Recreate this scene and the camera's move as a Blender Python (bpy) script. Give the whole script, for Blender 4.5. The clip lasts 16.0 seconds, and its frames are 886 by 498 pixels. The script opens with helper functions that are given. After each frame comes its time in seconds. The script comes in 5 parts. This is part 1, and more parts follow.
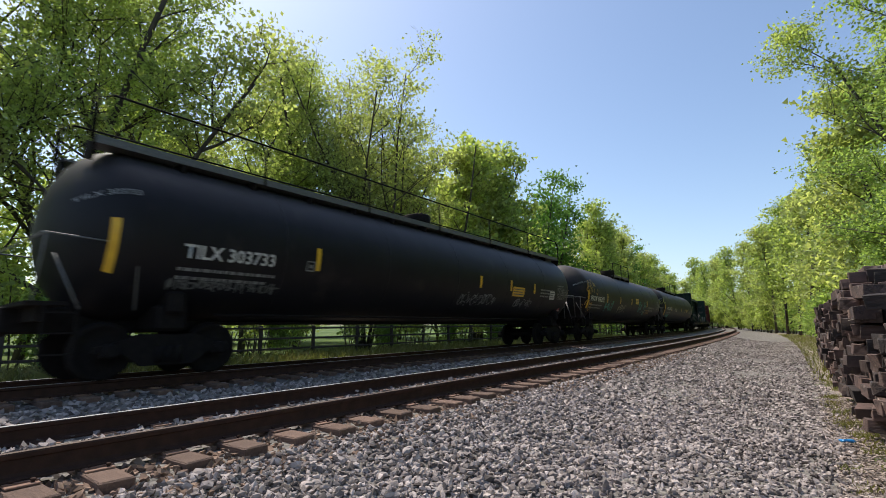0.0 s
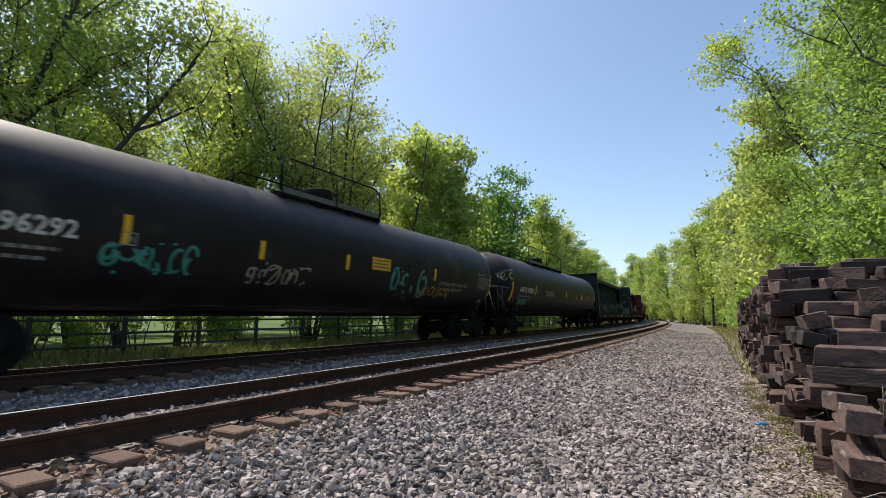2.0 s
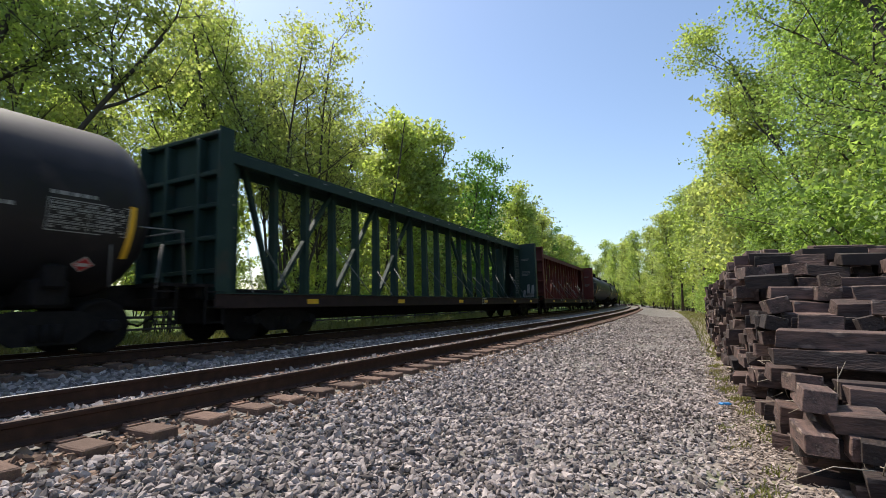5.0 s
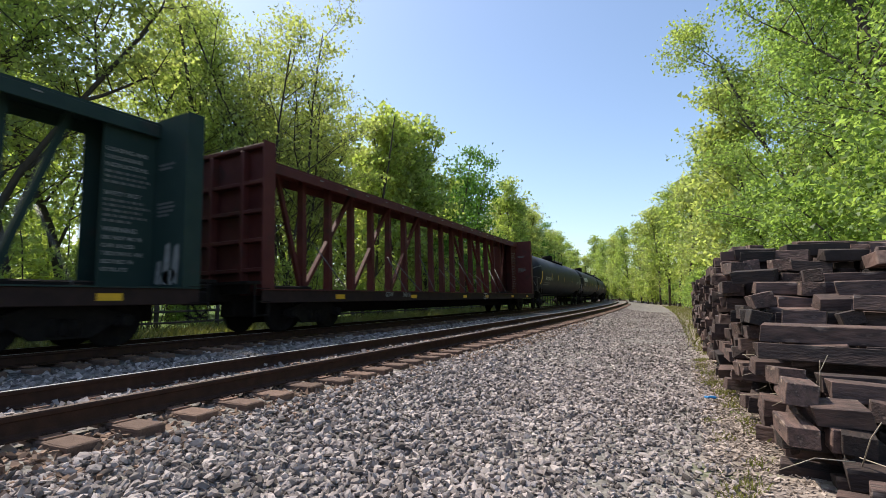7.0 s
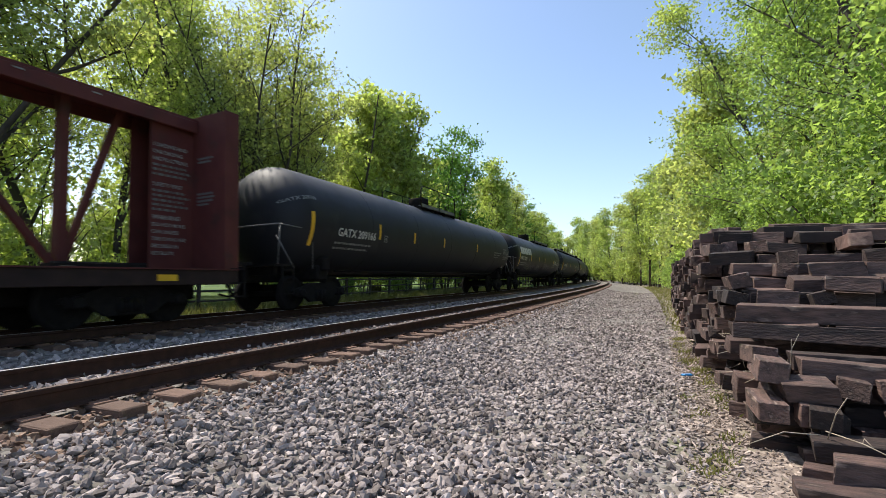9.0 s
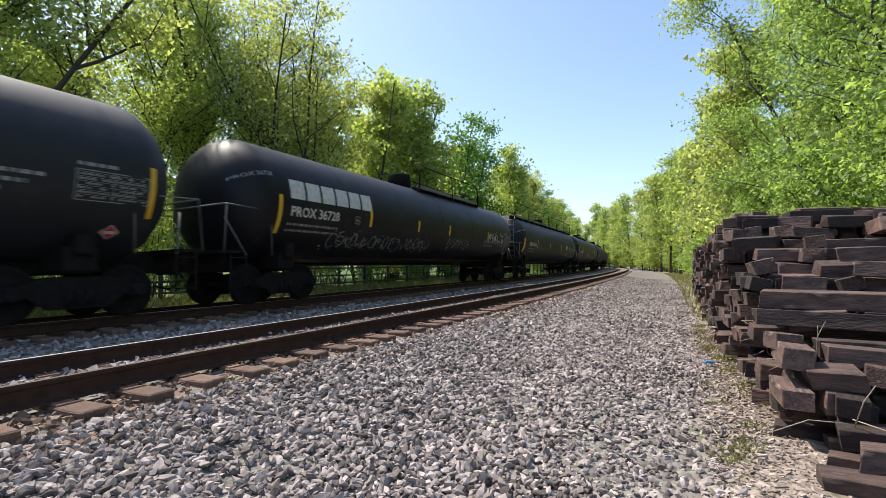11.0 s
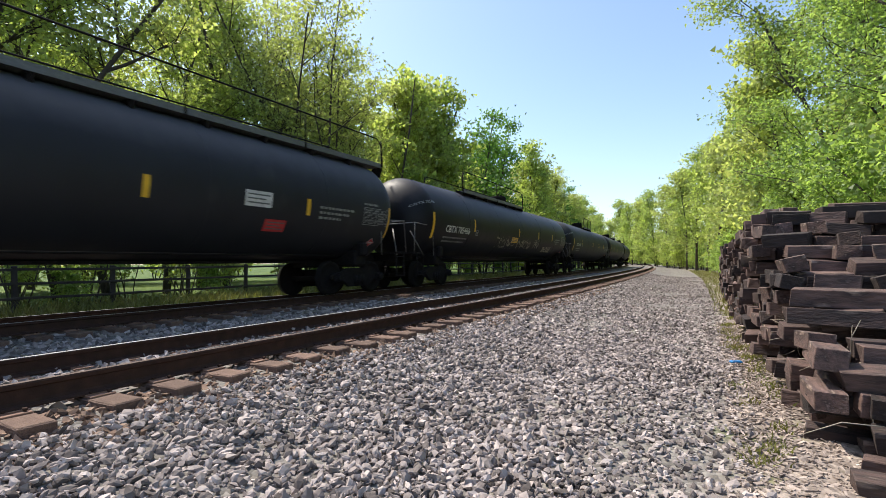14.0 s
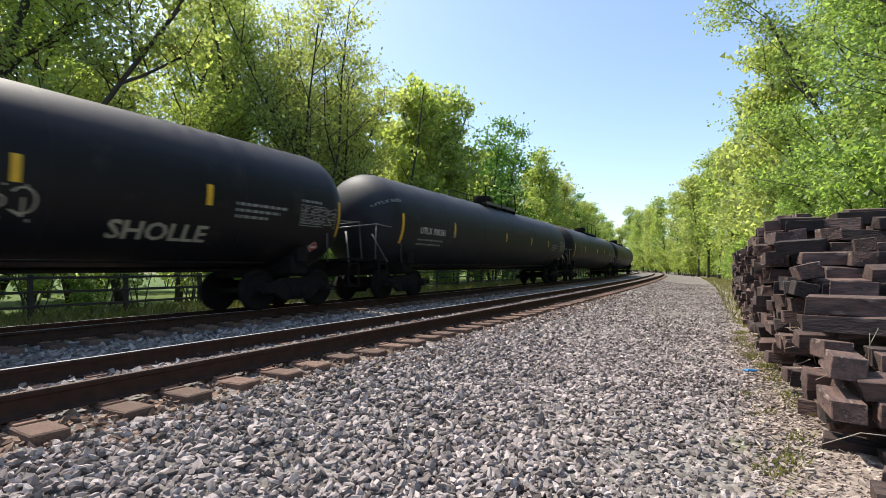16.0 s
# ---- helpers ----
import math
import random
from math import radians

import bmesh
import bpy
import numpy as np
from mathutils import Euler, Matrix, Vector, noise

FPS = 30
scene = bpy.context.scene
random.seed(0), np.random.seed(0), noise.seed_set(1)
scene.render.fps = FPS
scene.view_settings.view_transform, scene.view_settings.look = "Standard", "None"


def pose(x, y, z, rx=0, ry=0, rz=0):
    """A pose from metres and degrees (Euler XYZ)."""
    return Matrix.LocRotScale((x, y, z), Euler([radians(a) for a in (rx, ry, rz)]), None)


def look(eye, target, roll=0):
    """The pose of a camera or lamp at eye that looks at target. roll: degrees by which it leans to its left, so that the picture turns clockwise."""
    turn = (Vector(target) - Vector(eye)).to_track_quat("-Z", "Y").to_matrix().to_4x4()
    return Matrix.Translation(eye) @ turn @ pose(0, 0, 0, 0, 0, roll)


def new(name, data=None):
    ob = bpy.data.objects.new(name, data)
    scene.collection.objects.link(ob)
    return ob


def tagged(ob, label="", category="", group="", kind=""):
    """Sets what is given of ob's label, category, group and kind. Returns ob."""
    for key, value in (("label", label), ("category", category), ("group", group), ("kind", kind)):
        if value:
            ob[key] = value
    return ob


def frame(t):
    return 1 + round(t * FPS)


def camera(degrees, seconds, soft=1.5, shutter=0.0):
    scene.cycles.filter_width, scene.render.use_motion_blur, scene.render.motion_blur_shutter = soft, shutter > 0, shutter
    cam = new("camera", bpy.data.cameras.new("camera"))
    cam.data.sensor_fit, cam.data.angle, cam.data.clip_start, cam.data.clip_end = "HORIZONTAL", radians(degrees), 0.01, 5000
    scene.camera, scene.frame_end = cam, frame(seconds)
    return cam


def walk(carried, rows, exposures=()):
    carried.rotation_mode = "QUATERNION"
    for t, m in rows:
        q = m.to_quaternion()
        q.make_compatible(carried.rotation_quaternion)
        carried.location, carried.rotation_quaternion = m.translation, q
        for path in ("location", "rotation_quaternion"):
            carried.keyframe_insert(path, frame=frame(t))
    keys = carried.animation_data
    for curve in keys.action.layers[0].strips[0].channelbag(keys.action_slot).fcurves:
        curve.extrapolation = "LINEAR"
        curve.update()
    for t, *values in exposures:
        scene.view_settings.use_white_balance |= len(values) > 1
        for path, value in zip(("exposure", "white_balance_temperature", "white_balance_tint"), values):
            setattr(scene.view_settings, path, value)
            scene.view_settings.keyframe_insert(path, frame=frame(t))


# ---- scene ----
cam = camera(86.17, 16.0, soft=0.5, shutter=0.2)
PATH = [
    (0.0, pose(0, 0, 1.5, 99.04, 0.20, 37.41)),
    (0.5, pose(0, 0, 1.5, 98.83, 0.06, 35.23)),
    (1.0, pose(0, 0, 1.5, 98.60, -0.03, 33.45)),
    (1.5, pose(0, 0, 1.5, 98.33, -0.03, 32.19)),
    (2.0, pose(0, 0, 1.5, 98.07, 0.01, 31.22)),
    (2.5, pose(0, 0, 1.5, 97.75, 0.03, 30.46)),
    (3.0, pose(0, 0, 1.5, 97.42, 0.05, 29.88)),
    (3.5, pose(0, 0, 1.5, 97.14, 0.07, 29.55)),
    (4.0, pose(0, 0, 1.5, 96.82, 0.08, 29.18)),
    (6.5, pose(0, 0, 1.5, 95.85, 0.10, 27.44)),
    (7.0, pose(0, 0, 1.5, 95.72, 0.11, 27.20)),
    (7.5, pose(0, 0, 1.5, 95.52, 0.09, 27.02)),
    (8.0, pose(0, 0, 1.5, 95.36, 0.10, 26.75)),
    (8.5, pose(0, 0, 1.5, 94.41, 0.08, 26.18)),
    (9.0, pose(0, 0, 1.5, 93.42, 0.10, 25.29)),
    (11.5, pose(0, 0, 1.5, 91.82, 0.41, 28.23)),
    (12.0, pose(0, 0, 1.5, 91.94, 0.32, 29.02)),
    (12.5, pose(0, 0, 1.5, 91.74, 0.36, 29.37)),
    (13.0, pose(0, 0, 1.5, 91.21, 0.40, 29.24)),
    (13.5, pose(0, 0, 1.5, 91.37, 0.46, 29.66)),
    (14.0, pose(0, 0, 1.5, 91.59, 0.39, 29.89)),
    (14.5, pose(0, 0, 1.5, 91.64, 0.36, 30.14)),
    (15.0, pose(0, 0, 1.5, 91.84, 0.45, 30.47)),
    (15.5, pose(0, 0, 1.5, 92.17, 0.54, 30.69)),
    (16.0, pose(0, 0, 1.5, 92.53, 0.52, 31.00)),
]
walk(cam, PATH, exposures=((0, 0.36), (4, 0.5), (8, 0.6), (12.5, 0.78), (16, 0.78)))

# ---- plan: metres, y along the near track, x to its right ----
CURVE = 820.0                    # radius of the near rail, bending left
RAIL_X, RAIL_Z = -4.60, 0.604    # head of the near rail beside the eye
CX = RAIL_X - CURVE
GAUGE = 1.505                    # between the rails' centres
SPACING = 4.6                    # between the two tracks
CANT = 1.6                       # degrees by which both tracks lean left
SUN_AZ, SUN_EL = 84.0, 57.0      # left of +y, above the horizon


def on(s, o, z=0.0):
    """The place s metres along and o metres left of the near rail."""
    a = s / CURVE
    return Vector((CX + (CURVE - o) * math.cos(a), (CURVE - o) * math.sin(a), z))


def off_of(x, y):
    return CURVE - math.hypot(x - CX, y)


# ---- light ----
world = bpy.data.worlds.new("world")
scene.world = world
world.use_nodes = True
wn = world.node_tree.nodes
sky = wn.new("ShaderNodeTexSky")
sky.sky_type, sky.sun_disc = "NISHITA", False
sky.sun_elevation, sky.sun_rotation = radians(SUN_EL), radians(-SUN_AZ)
sky.air_density, sky.dust_density, sky.ozone_density = 1.0, 1.3, 1.6
world.node_tree.links.new(sky.outputs[0], wn["Background"].inputs[0])
wn["Background"].inputs[1].default_value = 0.15
sun = new("sun", bpy.data.lights.new("sun", "SUN"))
sun.data.energy, sun.data.angle, sun.data.color = 4.0, radians(0.55), (1.0, 0.93, 0.82)
sun_dir = Vector((-math.sin(radians(SUN_AZ)) * math.cos(radians(SUN_EL)), math.cos(radians(SUN_AZ)) * math.cos(radians(SUN_EL)), math.sin(radians(SUN_EL))))
sun.matrix_world = look(sun_dir * 60, (0, 0, 0))


# ---- materials ----
def material(name, color, rough=0.6, metal=0.0, color2=None, scale=6.0, detail=5.0, bump=0.0, bump_scale=40.0,
             vary=0.0, island=0.0, spec=None, stain=None, stain_scale=1.2, stain_at=0.55, translucent=0.0, stretch=None, dust_and_sun=None):
    """A surface with two scales of variation, stains and relief."""
    m = bpy.data.materials.new(name)
    m.use_nodes = True
    nt = m.node_tree
    n, link = nt.nodes, nt.links.new
    b = n["Principled BSDF"]
    b.inputs["Roughness"].default_value, b.inputs["Metallic"].default_value = rough, metal
    if spec is not None:
        b.inputs["Specular IOR Level"].default_value = spec
    tc = n.new("ShaderNodeTexCoord")
    where = tc.outputs["Object"]
    if stretch:
        mp = n.new("ShaderNodeMapping")
        mp.inputs["Scale"].default_value = stretch
        link(where, mp.inputs[0])
        where = mp.outputs[0]

    def noise_at(sc, det=5.0):
        t = n.new("ShaderNodeTexNoise")
        t.inputs["Scale"].default_value, t.inputs["Detail"].default_value = sc, det
        link(where, t.inputs["Vector"])
        return t.outputs["Fac"]

    def mixed(fac, a, c, kind="MIX"):
        x = n.new("ShaderNodeMix")
        x.data_type, x.blend_type = "RGBA", kind
        for k, v in ((0, fac), (6, a), (7, c)):
            if isinstance(v, (tuple, float, int)):
                x.inputs[k].default_value = (*v, 1.0) if isinstance(v, tuple) else v
            else:
                link(v, x.inputs[k])
        return x.outputs[2]

    def ramp(src, lo, hi):
        r = n.new("ShaderNodeMapRange")
        r.inputs[1].default_value, r.inputs[2].default_value = lo, hi
        link(src, r.inputs[0])
        return r.outputs[0]

    col = mixed(ramp(noise_at(scale, detail), 0.3, 0.7), color, color2 or tuple(c * 0.7 for c in color))
    if stain:
        col = mixed(ramp(noise_at(stain_scale, 6), stain_at, stain_at + 0.18), col, stain)
    if dust_and_sun:
        # paler towards the top: settled dust, with the sunlit upper side painted in
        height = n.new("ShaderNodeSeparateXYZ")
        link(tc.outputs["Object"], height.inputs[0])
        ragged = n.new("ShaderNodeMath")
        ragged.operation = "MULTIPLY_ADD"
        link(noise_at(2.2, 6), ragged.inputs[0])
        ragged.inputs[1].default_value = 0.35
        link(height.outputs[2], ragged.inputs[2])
        col = mixed(ramp(ragged.outputs[0], 3.1, 4.3), col, dust_and_sun)
    if vary or island:
        src = n.new("ShaderNodeNewGeometry").outputs["Random Per Island"] if island else n.new("ShaderNodeObjectInfo").outputs["Random"]
        v = vary or island
        hsv = n.new("ShaderNodeHueSaturation")
        mr = n.new("ShaderNodeMapRange")
        mr.inputs[3].default_value, mr.inputs[4].default_value = 1 - v, 1 + v
        link(src, mr.inputs[0])
        link(mr.outputs[0], hsv.inputs["Value"])
        link(col, hsv.inputs["Color"])
        col = hsv.outputs[0]
    link(col, b.inputs["Base Color"])
    if bump:
        bp = n.new("ShaderNodeBump")
        bp.inputs["Strength"].default_value, bp.inputs["Distance"].default_value = bump, 0.02
        link(noise_at(bump_scale, 4), bp.inputs["Height"])
        link(bp.outputs[0], b.inputs["Normal"])
    if translucent:
        tr, mx = n.new("ShaderNodeBsdfTranslucent"), n.new("ShaderNodeMixShader")
        link(mixed(1.0, col, (1.75, 1.66, 0.85), "MULTIPLY"), tr.inputs[0])
        mx.inputs[0].default_value = translucent
        link(b.outputs[0], mx.inputs[1])
        link(tr.outputs[0], mx.inputs[2])
        link(mx.outputs[0], n["Material Output"].inputs[0])
    return m


M_BLACK = material("black_tank_paint", (0.007, 0.0065, 0.0085), 0.5, color2=(0.011, 0.010, 0.012), scale=1.4, spec=0.22, dust_and_sun=(0.055, 0.049, 0.051), stain=(0.03, 0.025, 0.023), stain_scale=1.1, stain_at=0.6, bump=0.05, bump_scale=3)
M_BLACK2 = material("dusty_black_tank_paint", (0.010, 0.009, 0.0105), 0.52, color2=(0.017, 0.015, 0.016), scale=1.2, spec=0.22, dust_and_sun=(0.11, 0.094, 0.088), stain=(0.05, 0.04, 0.035), stain_scale=0.8, stain_at=0.58, bump=0.05, bump_scale=3)
M_BLUEBLACK = material("glossy_blue_black_paint", (0.013, 0.0135, 0.0165), 0.6, color2=(0.017, 0.018, 0.022), scale=1.1, spec=0.3, dust_and_sun=(0.085, 0.085, 0.092), stain=(0.035, 0.034, 0.034), stain_scale=0.9, stain_at=0.62)
M_GRIME = material("black_running_gear", (0.008, 0.007, 0.007), 0.85, color2=(0.016, 0.013, 0.012), scale=9, spec=0.15, bump=0.3, bump_scale=30)
M_STEEL = material("worn_bright_steel", (0.42, 0.40, 0.39), 0.5, 0.3, color2=(0.3, 0.28, 0.27), scale=14)
M_DULL = material("dull_brown_railhead", (0.11, 0.075, 0.06), 0.7, 0.1, color2=(0.075, 0.048, 0.037), scale=12, spec=0.25)
M_RAIL = material("rusty_rail_steel", (0.058, 0.029, 0.02), 0.85, 0.0, color2=(0.034, 0.019, 0.014), scale=9, bump=0.25, bump_scale=60, spec=0.2)
M_GRATE = material("grey_steel_grating", (0.16, 0.16, 0.16), 0.5, 0.4, color2=(0.1, 0.1, 0.1), scale=20)
M_YELLOW = material("yellow_reflective_sheeting", (0.72, 0.42, 0.02), 0.45, color2=(0.6, 0.33, 0.02), scale=5)
M_WHITE = material("worn_white_lettering", (0.62, 0.61, 0.58), 0.6, color2=(0.42, 0.41, 0.39), scale=8)
M_FADED = material("faded_grey_lettering", (0.26, 0.26, 0.25), 0.7, color2=(0.16, 0.16, 0.16), scale=9)
M_DIM = material("dim_grey_lettering", (0.13, 0.135, 0.13), 0.7, color2=(0.09, 0.09, 0.09), scale=9)
M_RED = material("red_placard", (0.5, 0.03, 0.03), 0.5)
M_GREEN = material("dark_green_car_paint", (0.012, 0.03, 0.027), 0.6, color2=(0.018, 0.038, 0.034), scale=2, spec=0.25, stain=(0.035, 0.035, 0.03), stain_scale=1.7, stain_at=0.6, bump=0.08, bump_scale=20)
M_OXIDE = material("red_oxide_car_paint", (0.075, 0.018, 0.017), 0.65, color2=(0.1, 0.027, 0.023), scale=2, spec=0.25, stain=(0.05, 0.024, 0.02), stain_scale=1.6, stain_at=0.56, bump=0.08, bump_scale=20)
# sill colour holds both grime and the shade that falls on it
M_SILL = material("grimy_shaded_sill_paint", (0.022, 0.014, 0.013), 0.8, color2=(0.035, 0.021, 0.018), scale=4, spec=0.2, bump=0.15, bump_scale=24)
M_TEAL = material("teal_spray_paint", (0.05, 0.28, 0.24), 0.6, color2=(0.03, 0.18, 0.16))
M_TAG = material("pale_spray_paint", (0.36, 0.33, 0.26), 0.6, color2=(0.25, 0.23, 0.19), scale=4)
M_TAGGOLD = material("ochre_spray_paint", (0.42, 0.24, 0.04), 0.6, color2=(0.3, 0.17, 0.04), scale=4)
M_TAGLIME = material("lime_spray_paint", (0.38, 0.42, 0.12), 0.6, color2=(0.28, 0.3, 0.1), scale=4)
M_STONE = material("grey_ballast_stone", (0.35, 0.302, 0.282), 0.95, color2=(0.19, 0.16, 0.148), scale=7, island=0.7, spec=0.1, bump=0.2, bump_scale=60)
M_RUSTSTONE = material("rust_stained_ballast_stone", (0.25, 0.175, 0.13), 0.95, color2=(0.16, 0.105, 0.078), scale=7, island=0.5, spec=0.1)
M_TIE = material("brown_creosoted_tie", (0.17, 0.105, 0.075), 0.9, color2=(0.11, 0.065, 0.048), scale=5, vary=0.25, bump=0.6, bump_scale=14, stretch=(1.0, 9.0, 9.0))
M_PLATE = material("rusty_tie_plate", (0.27, 0.16, 0.11), 0.85, 0.1, color2=(0.2, 0.11, 0.075), scale=12, bump=0.2)
M_OLDTIE = material("weathered_dark_timber", (0.11, 0.066, 0.054), 0.8, color2=(0.022, 0.015, 0.014), scale=3.0, vary=0.8, bump=0.6, bump_scale=10, stretch=(1.5, 5.0, 5.0), stain=(0.27, 0.195, 0.155), stain_scale=3.2, stain_at=0.59)
M_OLDSTACK = material("weathered_dark_timber_stack", (0.11, 0.066, 0.054), 0.8, color2=(0.022, 0.015, 0.014), scale=3.0, island=0.8, bump=0.8, bump_scale=10, stain=(0.27, 0.195, 0.155), stain_scale=3.2, stain_at=0.59)
M_STRAW = material("dry_pale_stalk", (0.42, 0.36, 0.28), 0.8, color2=(0.3, 0.25, 0.19), scale=10)
M_BARK = material("grey_brown_bark", (0.085, 0.066, 0.05), 0.9, color2=(0.045, 0.036, 0.03), scale=8, bump=0.6, bump_scale=12, stretch=(1, 1, 0.3))
M_LEAF = [material("spring_leaf", c, 0.5, color2=c2, scale=0.5, island=0.35, translucent=0.6, spec=0.4)
          for c, c2 in (((0.31, 0.38, 0.14), (0.235, 0.31, 0.11)), ((0.245, 0.345, 0.125), (0.175, 0.27, 0.09)), ((0.35, 0.40, 0.18), (0.265, 0.325, 0.14)))]
M_LEAFDARK = material("deep_green_leaf", (0.12, 0.23, 0.06), 0.5, color2=(0.085, 0.18, 0.045), scale=0.4, island=0.3, translucent=0.55, spec=0.3)
M_GRASS = material("verge_grass", (0.14, 0.17, 0.045), 0.7, color2=(0.2, 0.18, 0.08), scale=0.8, island=0.35, translucent=0.35)
M_FENCE = material("weathered_fence_wood", (0.07, 0.055, 0.045), 0.9, scale=6)
M_BLUE = material("blue_plastic", (0.03, 0.25, 0.62), 0.4)
M_CHIP = material("bleached_wood_chip", (0.38, 0.31, 0.265), 0.9, color2=(0.17, 0.13, 0.105), scale=9, island=0.4)


def ground_material():
    """Gravel, litter and meadow, laid out by the distance from the track (UV: along, across)."""
    m = bpy.data.materials.new("ground_surface")
    m.use_nodes = True
    nt = m.node_tree
    n, link = nt.nodes, nt.links.new
    b = n["Principled BSDF"]
    b.inputs["Roughness"].default_value = 0.9
    b.inputs["Specular IOR Level"].default_value = 0.2
    uv = n.new("ShaderNodeUVMap")
    sep = n.new("ShaderNodeSeparateXYZ")
    link(uv.outputs[0], sep.inputs[0])

    def noise_at(sc, det=6.0):
        t = n.new("ShaderNodeTexNoise")
        t.inputs["Scale"].default_value, t.inputs["Detail"].default_value = sc, det
        link(uv.outputs[0], t.inputs["Vector"])
        return t.outputs["Fac"]

    def ramp(src, lo, hi):
        r = n.new("ShaderNodeMapRange")
        r.inputs[1].default_value, r.inputs[2].default_value = lo, hi
        link(src, r.inputs[0])
        return r.outputs[0]

    def math_of(op, a, c):
        x = n.new("ShaderNodeMath")
        x.operation = op
        for k, v in enumerate((a, c)):
            if isinstance(v, float):
                x.inputs[k].default_value = v
            else:
                link(v, x.inputs[k])
        return x.outputs[0]

    def mixed(fac, a, c):
        x = n.new("ShaderNodeMix")
        x.data_type = "RGBA"
        for k, v in ((0, fac), (6, a), (7, c)):
            if isinstance(v, tuple):
                x.inputs[k].default_value = (*v, 1.0)
            else:
                link(v, x.inputs[k])
        return x.outputs[2]

    vor = n.new("ShaderNodeTexVoronoi")
    vor.inputs["Scale"].default_value = 17.0
    link(uv.outputs[0], vor.inputs["Vector"])
    tone = n.new("ShaderNodeSeparateColor")
    link(vor.outputs["Color"], tone.inputs[0])
    gravel = mixed(ramp(tone.outputs[0], 0.0, 1.0), (0.085, 0.077, 0.069), (0.29, 0.265, 0.24))
    gravel = mixed(ramp(noise_at(0.35), 0.45, 0.7), gravel, (0.17, 0.152, 0.133))
    litter = mixed(ramp(noise_at(9.0), 0.35, 0.65), (0.19, 0.15, 0.125), (0.35, 0.29, 0.245))
    litter = mixed(ramp(noise_at(1.6), 0.52, 0.66), litter, (0.13, 0.15, 0.05))
    meadow = mixed(ramp(noise_at(0.25), 0.35, 0.65), (0.055, 0.095, 0.02), (0.1, 0.145, 0.032))
    across = math_of("ADD", sep.outputs[1], math_of("MULTIPLY", math_of("SUBTRACT", noise_at(0.9), 0.5), 1.0))
    col = mixed(ramp(across, -4.55, -5.0), gravel, litter)
    col = mixed(ramp(across, -8.0, -9.5), col, meadow)
    col = mixed(ramp(across, 7.6, 8.6), col, meadow)
    link(col, b.inputs["Base Color"])
    bp = n.new("ShaderNodeBump")
    bp.inputs["Strength"].default_value, bp.inputs["Distance"].default_value = 0.9, 0.03
    link(vor.outputs["Distance"], bp.inputs["Height"])
    bp.invert = True
    link(bp.outputs[0], b.inputs["Normal"])
    return m


M_GROUND = ground_material()


